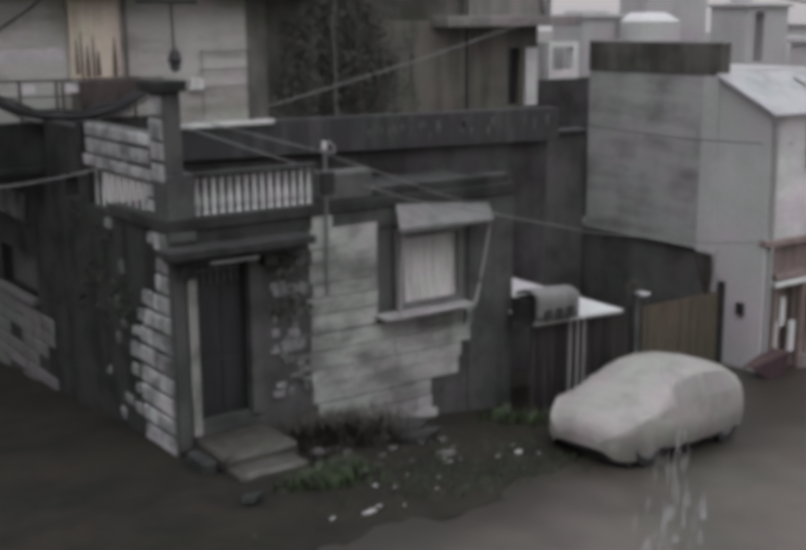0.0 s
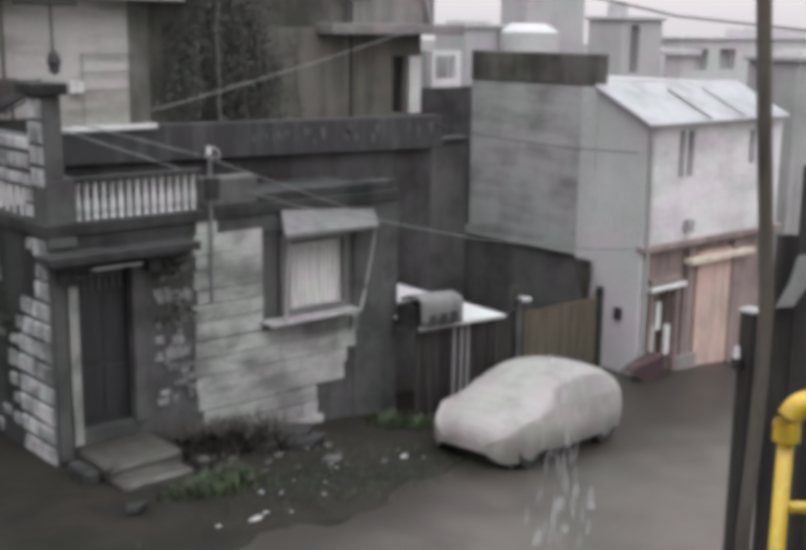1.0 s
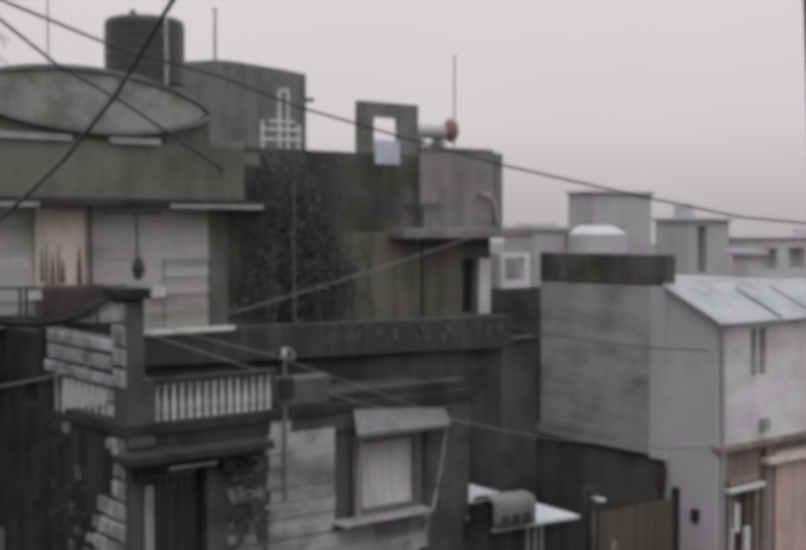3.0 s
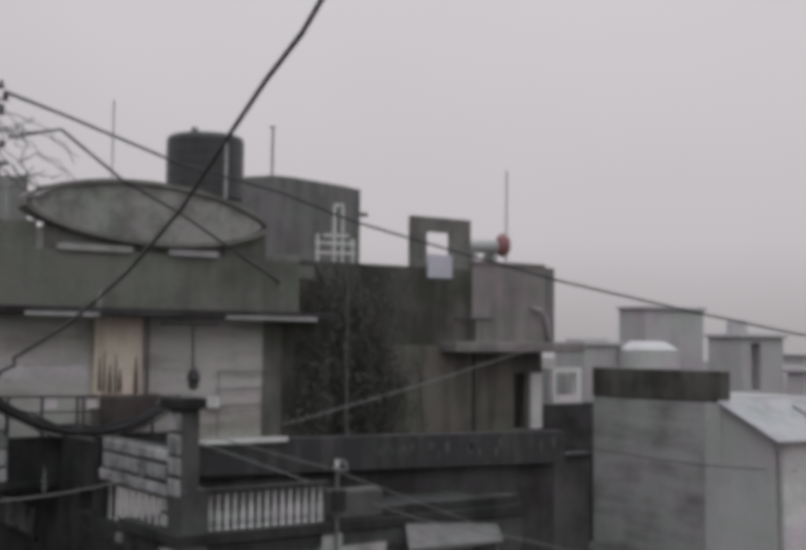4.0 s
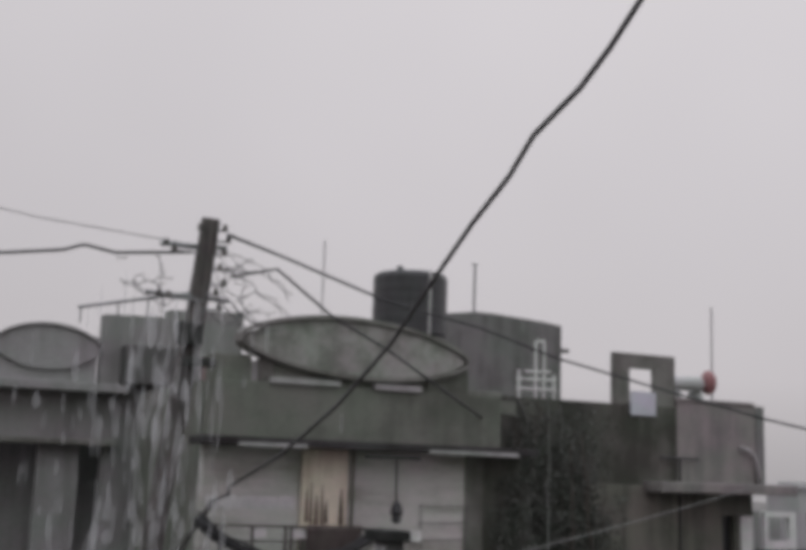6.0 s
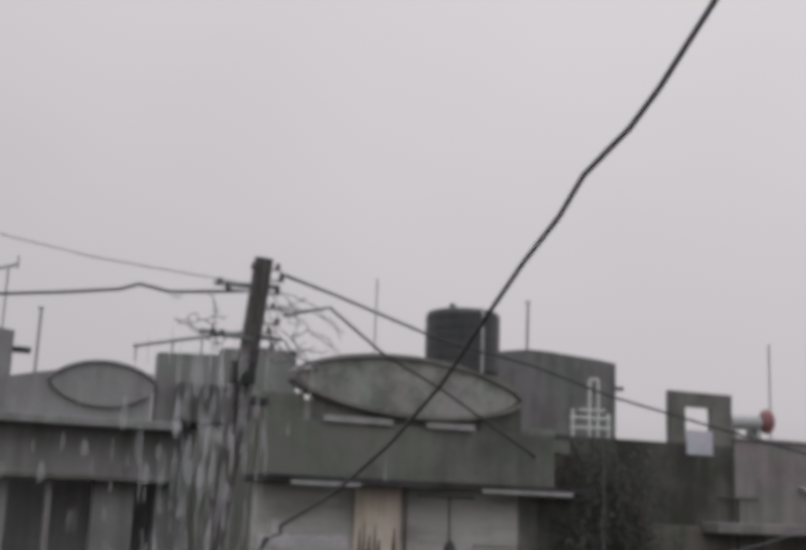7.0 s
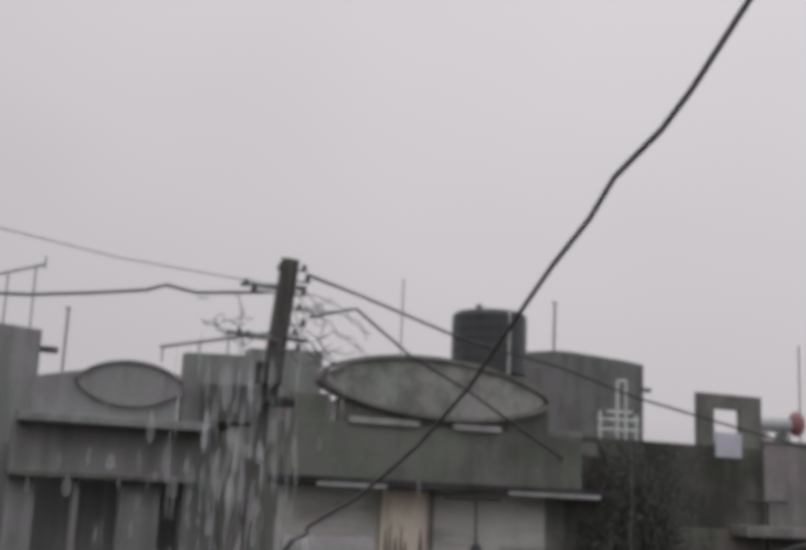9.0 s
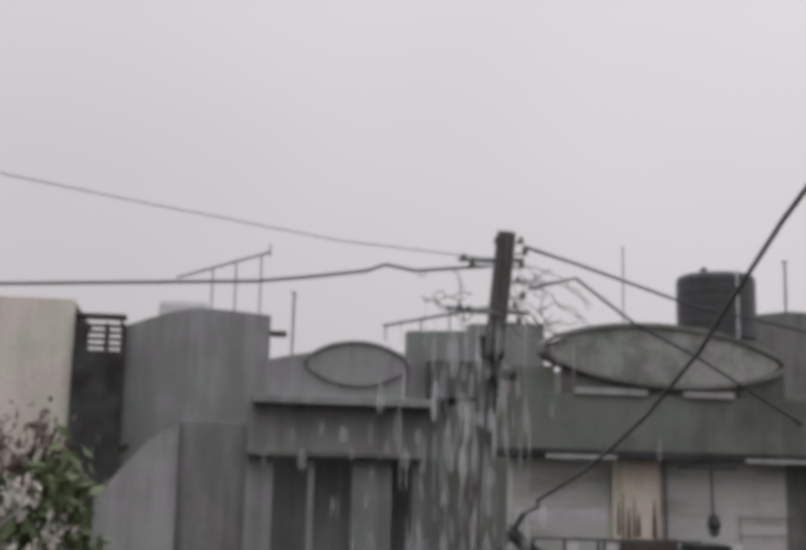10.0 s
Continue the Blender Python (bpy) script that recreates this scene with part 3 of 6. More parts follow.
# ---- dark upper house with the stair frame ----
dark = thing("upper_house", (11.5, 20, 4), "dark rain-streaked flat-roofed house with an open stair frame on top", "house")
part("front_wall", slab_wall("x", 13.9, 15.9, 20.0, 20.3, -1.5, 7.22), CWALL, dark)
# Near-black wall colour carries the dark mass behind the creeper.
part("algae_wall", slab_wall("x", 11.45, 13.9, 20.0, 20.3, -1.5, 7.22), NEARBLACK, dark, "near-black stretch of wall behind the creeper")
part("room_wall", slab_wall("x", 15.9, 18.3, 20.0, 20.3, 5.6, 7.36), BRICKY, dark)
part("lower_wall", slab_wall("x", 15.9, 18.0, 20.06, 20.3, -1.5, 5.6, [(17.15, 17.48, 3.72, 4.95)]), BROWNW, dark)
part("white_door_jamb", box(17.62, 17.95, 20.0, 20.06, 3.7, 4.95), WHITEP, dark, "white painted door jamb")
part("dark_door", box(17.12, 17.5, 20.2, 20.24, 3.7, 4.97), DOOR, dark)
part("brown_panel", box(12.4, 16.0, 19.94, 20.0, 3.6, 5.55, bevel=0.01), BROWNW, dark)
part("balcony_slab", box(15.0, 18.7, 19.4, 20.4, 5.42, 5.64, bevel=0.03), BRICKY, dark)
part("side_wall", slab_wall("y", 20.3, 25, 11.45, 11.7, -1.5, 7.2), MOSS2, dark)
part("roof", box(11.5, 18.3, 20.3, 25, 6.9, 7.05), MOSS2, dark)
part("parapet_cap", box(15.86, 18.02, 19.96, 20.34, 7.36, 7.43, bevel=0.02), BRICKY, dark)
part("edge_strip", box(18.06, 18.3, 19.97, 20.0, 5.66, 7.34, bevel=0.01), GREYP, dark)
frame_ob = part("stair_frame", slab_wall("x", 14.26, 15.85, 20.0, 20.12, 7.22, 8.3, [(14.66, 15.31, 7.3, 7.99)]), MOSS2, dark, "open concrete door frame standing against the sky")
part("pale_panel", box(14.67, 15.31, 19.96, 19.99, 7.0, 7.5), PALEB, frame_ob, "pale lilac board")

rear = thing("rear_block", (12.2, 24, 4), "plain dark grey block of an upper storey behind the roofs", "building")
bm = bmesh.new()
out = [(11.4, 2), (15.55, 2), (15.55, 9.36), (15.0, 9.42), (13.6, 9.5), (13.1, 9.5), (12.4, 9.4), (11.4, 9.3)]
fr, bk = [bm.verts.new((x, 24.0, z)) for x, z in out], [bm.verts.new((x, 29.0, z)) for x, z in out]
bm.faces.new(fr)
bm.faces.new(list(reversed(bk)))
for i in range(len(out)):
    j = (i + 1) % len(out)
    bm.faces.new((fr[i], fr[j], bk[j], bk[i]))
part("wall", bm, GREYP, rear)
part("spout", box(15.55, 15.85, 24.1, 24.2, 8.72, 8.82, bevel=0.01), GREYP, rear)
for x, z0, z1 in ((12.05, 8.2, 8.6),):
    part("pilaster", box(x, x + 0.16, 23.94, 24.0, z0, z1, bevel=0.01), LIGHTC, rear)

# ---- water tank ----
tank = thing("water_tank", (9.55, 20.6, 8.2), "black ribbed plastic roof water tank", "water tank")
bm = bmesh.new()
prof = [(0.0, 0.70), (0.08, 0.752)]
for k in range(5):
    z = 0.12 + k * 0.2
    prof += [(z, 0.752), (z + 0.1, 0.752), (z + 0.12, 0.749), (z + 0.18, 0.749)]
prof += [(1.18, 0.752), (1.27, 0.735), (1.31, 0.68), (1.325, 0.3), (1.325, 0.0)]
rings = [[bm.verts.new((9.84 + r * math.cos(a * math.pi / 16), 20.8 + r * math.sin(a * math.pi / 16), 8.28 + z)) for a in range(32)] for z, r in prof[:-1]]
for p, q in zip(rings, rings[1:]):
    for k in range(32):
        bm.faces.new((p[k], p[(k + 1) % 32], q[(k + 1) % 32], q[k]))
bm.faces.new(rings[-1])
part("tank_body", bm, TANKP, tank)
part("tank_stand", box(8.9, 10.5, 20.0, 21.6, 7.2, 8.28), GREYP, tank)
part("lid", tube([(9.6, 20.8, 9.6), (9.6, 20.8, 9.7), (9.6, 20.8, 9.76)], 0.1, 16, taper=0.05), TANKP, tank)
part("overflow_pipe", tube([(9.92, 20.08, 7.6), (9.92, 20.08, 9.6)], 0.03), WHITEP, tank)

# ---- house down the street and the block beside it ----
HX = 18.0
far_house = thing("street_house", (HX, FRONT, -1), "white two-storey house with pale tin roof and pink ground floor", "house")
part("upper_wall", slab_wall("x", HX + 0.25, 22.6, FRONT, FRONT + 0.25, 1.54, 3.88, [(19.02, 19.2, 2.78, 3.7), (19.28, 19.5, 2.78, 3.7), (21.4, 21.6, 2.9, 3.6)]), WHITEH, far_house)
part("lower_wall", slab_wall("x", HX + 0.3, 22.6, FRONT + 0.12, FRONT + 0.35, -2.2, 1.52, [(18.5, 19.1, -1.3, 0.72)]), PINKT, far_house)
bm = bmesh.new()
v = [bm.verts.new(p) for p in ((HX, 13.7, -2), (HX, 14.9, -2), (HX, 14.9, 4.48), (HX, 13.7, 3.9))]
w = [bm.verts.new((HX + 0.25, q.co.y, q.co.z)) for q in v]
bm.faces.new(v)
bm.faces.new(list(reversed(w)))
for i in range(4):
    bm.faces.new((v[i], v[(i + 1) % 4], w[(i + 1) % 4], w[i]))
part("gable_wall", bm, FARW, far_house)
part("window_recess", box(19.0, 21.7, FRONT + 0.24, FRONT + 0.3, 2.7, 3.8), DOOR, far_house)
part("ground_door", box(18.5, 19.1, FRONT + 0.3, FRONT + 0.34, -1.3, 0.72), PINKT, far_house, "dusty rose wooden door")
part("pink_wall", box(19.95, 21.15, FRONT + 0.04, FRONT + 0.12, -2.0, 1.2), PINK, far_house)
for x in (19.65, 21.2):
    part("pilaster", box(x - 0.09, x + 0.09, FRONT - 0.02, FRONT + 0.12, -2.0, 1.3, bevel=0.015), PINKT, far_house)
part("lintel_band", box(18.35, 19.3, FRONT - 0.04, FRONT + 0.12, 0.74, 0.86, bevel=0.015), PINKT, far_house)
part("floor_band", box(HX - 0.02, 22.7, FRONT - 0.1, FRONT + 0.12, 1.42, 1.54, bevel=0.015), PINKT, far_house)
bm = bmesh.new()
n = 60
top, bot = [], []
for i in range(n * 2 + 1):
    x = HX - 0.14 + 4.72 * i / (n * 2)
    lift = 0.02 * (1 if i % 4 in (1, 2) else 0)
    top.append((bm.verts.new((x, 13.5, 3.86 + lift)), bm.verts.new((x, 14.9, 4.54 + lift))))
    bot.append((bm.verts.new((x, 13.5, 3.83 + lift)), bm.verts.new((x, 14.9, 4.51 + lift))))
for i in range(n * 2):
    bm.faces.new((top[i][0], top[i + 1][0], top[i + 1][1], top[i][1]))
    bm.faces.new((bot[i][0], bot[i][1], bot[i + 1][1], bot[i + 1][0]))
    bm.faces.new((top[i][0], bot[i][0], bot[i + 1][0], top[i + 1][0]))
tin_roof = part("tin_roof", bm, TIN, far_house, "pale corrugated tin roof")
for x in (19.75, 20.9):
    bm = bmesh.new()
    v = [bm.verts.new((x + a, y, 3.86 + (y - 13.5) * 0.486 + 0.03)) for a, y in ((0, 13.55), (0.06, 13.55), (0.06, 14.6), (0, 14.6))]
    w = [bm.verts.new(q.co + Vector((0, 0, 0.02))) for q in v]
    bm.faces.new(w)
    for i in range(4):
        bm.faces.new((v[i], v[(i + 1) % 4], w[(i + 1) % 4], w[i]))
    part("sheet_lap", bm, LANEC, tin_roof)

# street-front details of the pink ground floor
part("cornice", box(19.5, 21.7, FRONT - 0.14, FRONT + 0.1, 1.02, 1.14, bevel=0.02), CREAM, far_house, "cream moulded cornice")
part("cornice", box(18.3, 19.4, FRONT - 0.1, FRONT + 0.1, 0.62, 0.70, bevel=0.015), WHITEP, far_house)
part("downpipe", tube([(18.12, FRONT - 0.06, -1.0), (18.12, FRONT - 0.06, 1.5), (18.06, FRONT - 0.06, 3.7)], 0.04, 8), LIGHTC, far_house)
for x, z0, z1 in ((18.42, -0.7, -0.1), (18.62, -0.2, 0.35), (18.95, -0.75, -0.15)):
    part("white_shutter_slat", box(x, x + 0.14, FRONT + 0.02, FRONT + 0.1, z0, z1, bevel=0.01), WHITEP, far_house)
for x in (18.34, 19.2, 19.42):
    part("post", box(x, x + 0.09, FRONT - 0.03, FRONT + 0.1, -1.6, 0.7, bevel=0.01), PINKT, far_house)
part("plinth", box(19.3, 19.95, FRONT - 0.05, FRONT + 0.1, -2.0, -0.85, bevel=0.02), BRICKY, far_house)
part("meter_box", box(19.3, 19.5, FRONT - 0.12, FRONT - 0.02, 1.7, 1.95, bevel=0.01), LIGHTC, far_house)
tarp = thing("maroon_tarp", (17.9, 13.5, -1), "dark maroon tarpaulin slung low at the house foot", "tarpaulin")
bm = bmesh.new()
v = [bm.verts.new(p) for p in ((17.35, 13.35, -0.72), (18.35, 13.3, -0.58), (18.35, 13.3, -0.95), (17.9, 13.32, -1.02), (17.45, 13.6, -0.74), (18.35, 13.66, -0.55))]
bm.faces.new((v[0], v[3], v[2], v[1]))
bm.faces.new((v[0], v[1], v[5], v[4]))
part("cloth", bm, gloss("maroon_cloth", (0.05, 0.025, 0.03), 0.7), tarp)
part("ridge_pole", tube([(17.3, 13.45, -0.72), (18.38, 13.4, -0.56)], 0.025, 6), RUST, tarp)

block = thing("side_block", (HX, 14.9, -1), "grey plastered two-storey block with a dark parapet", "building")
part("wall", box(HX, 22.7, 14.9, 18.4, 1.15, 4.5, bevel=0.01), SIDEG, block)
part("parapet", box(HX - 0.02, HX + 0.25, 14.9, 18.42, 4.5, 5.12, bevel=0.03), CWALL, block)
part("corner_strip", box(HX - 0.03, HX, 14.9, 15.3, 1.1, 4.5), FARW, block)
part("lower_wall", box(HX + 0.1, 24, 14.9, 19.4, -2.5, 1.15), YARDW, block)
# The shadow this wall stands in is part of its dark grey colour.
yard = thing("yard_wall", (11.9, 18.5, -1), "wet yard wall between the houses, its shade put into the dark colour", "wall")
part("wall", box(11.8, 18.0, 18.5, 18.75, -2.0, 3.2), YARDW, yard)
part("coping", box(11.8, 18.0, 18.42, 18.83, 3.2, 3.28, bevel=0.02), TERR, yard)

# ---- yard gate ----
gate = thing("yard_gate", (16.5, 14.6, -0.95), "rusty brown corrugated tin yard gate, closed", "gate")
for k in range(2):
    bm = bmesh.new()
    x0 = 15.75 + k * 1.07
    cols = [(bm.verts.new((x0 + i * 0.026, 14.6 + 0.014 * math.sin(i * 1.57), -1.1)), bm.verts.new((x0 + i * 0.026, 14.6 + 0.014 * math.sin(i * 1.57), 0.42))) for i in range(41)]
    for a, b in zip(cols, cols[1:]):
        bm.faces.new((a[0], b[0], b[1], a[1]))
    leaf = part("gate_leaf", bm, GATE, gate)
    part("rail", box(x0, x0 + 1.04, 14.615, 14.65, 0.36, 0.42), RUST, leaf)
for x in (15.68, 17.95):
    part("gate_post", box(x - 0.06, x + 0.06, 14.55, 14.67, -1.3, 0.62, bevel=0.01), MOSS, gate)

# ---- shed ----
shed = thing("plank_shed", (11.9, 13.2, -0.6), "dark plank lean-to shed with a pale tin roof", "shed")
rnd = random.Random(4)
x = 11.85
while x < 14.15:
    w_ = rnd.uniform(0.10, 0.16)
    part("plank", box(x, x + w_ - 0.012, 13.2, 13.23, -0.9, 1.0 + rnd.uniform(-0.02, 0.02)), WOODD, shed)
    x += w_
part("back_wall", box(11.85, 14.15, 16.4, 16.5, -1.0, 1.0), MOSS, shed)
bm = bmesh.new()
v = [bm.verts.new(p) for p in ((11.8, 13.05, 1.08), (13.66, 13.05, 1.02), (12.95, 15.9, 1.32), (11.8, 15.9, 1.42))]
w = [bm.verts.new(q.co - Vector((0, 0, 0.04))) for q in v]
bm.faces.new(v)
bm.faces.new(list(reversed(w)))
for i in range(4):
    bm.faces.new((v[i], w[i], w[(i + 1) % 4], v[(i + 1) % 4]))
part("roof_sheet", bm, FARW, shed, "pale tin roof sheet")
for x in (12.62, 12.78, 12.92):
    part("white_post", box(x - 0.018, x + 0.018, 13.15, 13.19, -0.75, 1.0, bevel=0.006), LIGHTC, shed, "thin pale upright")
part("shed_post", box(14.05, 14.15, 13.15, 13.25, -0.9, 1.2, bevel=0.01), PIER, shed)

# ---- covered car ----
def covered_car():
    cx0, cx1, cy = 11.05, 14.32, 11.56
    zf = lambda x: ground_z(x, cy)
    car = thing("covered_car", ((cx0 + cx1) / 2, cy, zf(12.83)), "parked hatchback under a thin pale cloth car cover", "car")
    # roof line and hem along the car, nose towards the corner house
    st = ((0.0, 0.24, 0.42), (0.012, 0.17, 0.50), (0.035, 0.12, 0.58), (0.075, 0.10, 0.665), (0.14, 0.11, 0.755), (0.22, 0.17, 0.84), (0.28, 0.21, 0.915), (0.36, 0.18, 1.055), (0.44, 0.16, 1.16),
          (0.53, 0.16, 1.22), (0.64, 0.16, 1.235), (0.76, 0.19, 1.21), (0.86, 0.21, 1.15), (0.93, 0.18, 1.04), (0.97, 0.16, 0.91), (0.99, 0.17, 0.78), (1.0, 0.22, 0.66))
    N = 72
    bm = bmesh.new()
    rings = []
    for i in range(N + 1):
        s = 0.5 - 0.5 * math.cos(math.pi * i / N)          # closer rings at both ends
        k = min(max(j for j in range(len(st)) if st[j][0] <= s + 1e-9), len(st) - 2)
        u = (s - st[k][0]) / (st[k + 1][0] - st[k][0])
        u = 0.6 * u + 0.4 * u * u * (3 - 2 * u)
        lo, hi = (st[k][m] + (st[k + 1][m] - st[k][m]) * u for m in (1, 2))
        e = max(0.0, 1 - s / 0.24, 1 - (1 - s) / 0.12)      # how far into a rounded end
        hw = 0.79 * (0.42 + 0.58 * max(0.0, 1 - e ** 2.2) ** (1 / 2.2))
        x = cx0 + s * (cx1 - cx0)
        shoulder = min(hi - 0.06, 0.70)
        green = min(1, max(0, (hi - 0.86) / 0.25))
        roof_hw = hw * (0.86 - 0.12 * green)
        pts = []
        for q in range(33):
            a = q / 32
            t = abs(2 * a - 1)                      # 1 at the hem, 0 on the roof line
            sg = -1 if a < 0.5 else 1
            if t > 0.62:
                v = (t - 0.62) / 0.38
                y, z = hw * (0.97 + 0.05 * math.sin(v * 3.1) - 0.05 * v * v), shoulder + (lo - shoulder) * v
            elif t > 0.34:
                v = (t - 0.34) / 0.28
                y, z = roof_hw + (hw * 0.97 - roof_hw) * math.sin(v * 1.5708), hi - 0.07 + (shoulder - hi + 0.07) * (v ** 1.2)
            else:
                v = t / 0.34
                y, z = roof_hw * v, hi - 0.07 * v ** 2.6
            fold = 0.010 * noise.noise((x * 3.1, sg * y * 4, z * 5)) + (0.026 * noise.noise((x * 4.5, sg * 3, z * 1.4)) if t > 0.6 else 0.006 * math.sin(x * 9 + y * 7))
            if 0.36 < t < 0.60 and 0.36 < s < 0.84:
                fold -= 0.02 * math.sin((t - 0.36) / 0.24 * math.pi)      # the cloth sags into the side windows
            y += fold
            z += 0.5 * fold * (1 - t)
            pts.append(bm.verts.new((x + 0.02 * noise.noise((y * 6, z * 6, 3)), cy + sg * y, zf(x) + z)))
        rings.append(pts)
    for a, b in zip(rings, rings[1:]):
        for q in range(32):
            bm.faces.new((a[q], b[q], b[q + 1], a[q + 1]))
    bm.faces.new(rings[0])
    bm.faces.new(list(reversed(rings[-1])))
    rings_co = [[v.co.copy() for v in r_] for r_ in rings]
    part("car_cover", bm, COVER, car, "pale wrinkled cloth cover", smooth=True)
    at = lambda i, q, lift: rings_co[i][q] + Vector((0, lift * (-1 if q < 16 else 1), lift * 0.4))
    panes = [("side_window", i0, i1, q0, q1) for q0, q1 in ((7, 10), (22, 25)) for i0, i1 in ((31, 40), (42, 53))]
    for nm, i0, i1, q0, q1 in panes:
        g = bmesh.new()
        grid = [[g.verts.new(at(i, q, 0.006)) for q in range(q0, q1 + 1)] for i in range(i0, i1 + 1)]
        for a, b in zip(grid, grid[1:]):
            for q in range(q1 - q0):
                g.faces.new((a[q], b[q], b[q + 1], a[q + 1]))
        part(nm, g, COVERG, car, "window showing grey through the thin wet cover", smooth=True)
    part("underbody", box(cx0 + 0.3, cx1 - 0.3, cy - 0.6, cy + 0.6, zf(13.4) + 0.14, zf(12.6) + 0.34, bevel=0.03), RUBBER, car)
    for x in (cx0 + 0.62, cx1 - 0.6):
        for sg in (-1, 1):
            y = cy + sg * 0.64
            wheel = part("wheel", tube([(x, y - 0.085, zf(x) + 0.29), (x, y + 0.085, zf(x) + 0.29)], 0.29, 20), RUBBER, car)
            part("rim", tube([(x, y - 0.09, zf(x) + 0.29), (x, y + 0.09, zf(x) + 0.29)], 0.18, 14), STEEL, wheel)
    car.rotation_euler = (0, 0, radians(9))
    return car


covered_car()

# ---- houses at the back of the lane ----
def profile(outline, y0, y1):
    """A wall of any outline in x and z, between two depths."""
    bm = bmesh.new()
    fr, bk = [[bm.verts.new((x, y, z)) for x, z in outline] for y in (y0, y1)]
    bm.faces.new(fr)
    bm.faces.new(list(reversed(bk)))
    for i in range(len(fr)):
        j = (i + 1) % len(fr)
        bm.faces.new((fr[i], bk[i], bk[j], fr[j]))
    return bm


back = thing("lane_house", (1.5, 25, 0), "dark two-storey lane house with a small lens-shaped pediment", "house")
part("fascia_wall", slab_wall("x", 1.2, 5.0, 25.0, 25.3, 6.1, 7.2), LANED, back)
part("mid_slab", box(1.15, 5.0, 24.7, 25.3, 6.0, 6.12, bevel=0.02), MOSS2, back)
part("right_wall", slab_wall("x", 5.0, 7.3, 25.0, 25.3, -3, 7.2, [(5.5, 6.0, 4.4, 5.6)]), LANED, back)
part("recess_wall", box(1.2, 7.3, 25.8, 26.0, -3, 7.1), LANED, back)
for x0, x1, mt in ((1.2, 1.75, LANEC), (3.45, 4.3, LANEC), (4.75, 5.0, LANEC), (2.5, 2.62, LIGHTC)):
    part("pillar", box(x0, x1, 25.02, 25.35, -3, 6.0, bevel=0.015), mt, back)
part("eave_slab", box(1.25, 5.1, 24.5, 25.3, 7.1, 7.28, bevel=0.02), LANEC, back)
part("parapet", profile(((1.2, 7.28), (4.5, 7.28), (4.5, 8.3), (2.65, 8.27), (2.0, 8.15), (1.2, 7.97)), 24.95, 25.25), LANEC, back)
part("back_parapet", profile(((4.6, 7.2), (7.7, 7.2), (7.7, 9.1), (6.0, 9.02), (5.98, 8.86), (4.6, 8.8)), 25.0, 25.4), LANED, back)
# Added dark box: the shadow below the parapet, built as a solid.
part("balcony_box", box(5.0, 6.5, 24.45, 25.0, 7.3, 8.15, bevel=0.05), YARDW, back, "dark box standing in for the shadow below the parapet")
part("small_window", slab_wall("x", 6.72, 7.05, 24.94, 25.0, 7.45, 8.1, [(6.77, 7.0, 7.5, 8.05)]), LIGHTC, back)
part("small_window_board", box(6.77, 7.0, 24.97, 24.99, 7.5, 8.05), PINKT, back)
p2 = part("pediment", lens(3.45, 8.0, 1.1, 0.46, 24.86, 25.2), LANEC, back, "small pale lens-shaped pediment")
part("upper_rim", arc_band(3.45, 8.0, 1.14, 0.46, 24.8, 25.3, 0.05, 1), LANEC, p2)

left = thing("round_topped_house", (-0.8, 27.5, 0), "tall grey house with a gently curved roofline", "house")
roofline = [(1.75 - 3.37 * i / 12, 9.33 + 0.1 * math.sin(math.pi * i / 12) - 1.0 * max(0, i / 12 - 0.5) ** 1.3) for i in range(1, 13)]
part("wall", profile([(-1.62, -3), (1.75, -3), (1.75, 9.33)] + roofline, 27.5, 33), LANEC, left)
part("roof_spout", box(1.75, 2.15, 27.6, 27.75, 8.85, 8.98), MOSS, left)
part("lower_wing", box(-0.25, 1.38, 26.2, 27.5, -3, 6.75, bevel=0.02), LANED, left)
part("stair_parapet", profile(((-1.95, -3), (-0.25, -3), (-0.25, 6.7), (-0.93, 6.25), (-1.28, 5.85), (-1.95, 5.05)), 26.0, 26.2), LIGHTC, left, "pale sloping stair parapet")

cream = thing("cream_house", (-8, 27, 0), "plain cream-painted house wall", "house")
part("wall", slab_wall("x", -9, -2.72, 27.2, 27.5, -3, 9.42, [(-7.2, -5.6, 5.4, 7.0)]), CREAMW, cream)
part("flank_wall", box(-9, -8.7, 27.5, 33, -3, 9.4), CREAMW, cream)
part("inner_wall", box(-3.2, -2.95, 27.5, 33, -3, 9.4), CREAMW, cream)
part("roof_cap", box(-9.0, -2.74, 27.22, 33.1, 9.42, 9.46, bevel=0.015), CREAMW, cream)
part("window_board", box(-7.25, -5.55, 27.4, 27.45, 5.35, 7.05), PIER, cream)
perg = thing("slatted_screen", (-2.3, 27.4, 0), "dark tower with a slatted top screen", "building")
part("wall", box(-2.7, -1.55, 27.0, 27.49, -3, 8.3), TERR, perg)
part("screen_panel", box(-2.69, -2.38, 27.04, 27.2, 8.3, 8.92), TERR, perg)
for x in (-2.02, -1.66):
    part("screen_post", box(x, x + 0.1, 27.05, 27.2, 8.3, 8.92), MOSS, perg)
for k in range(4):
    part("slat", box(-2.4, -1.54, 27.0, 27.05, 8.36 + k * 0.15, 8.44 + k * 0.15), MOSS, perg)
part("top_board", box(-2.7, -1.56, 27.0, 27.5, 9.04, 9.13, bevel=0.02), MOSS, perg)
for x in (-2.66, -1.7):
    part("board_prop", box(x, x + 0.06, 27.2, 27.26, 8.9, 9.04), MOSS, perg)

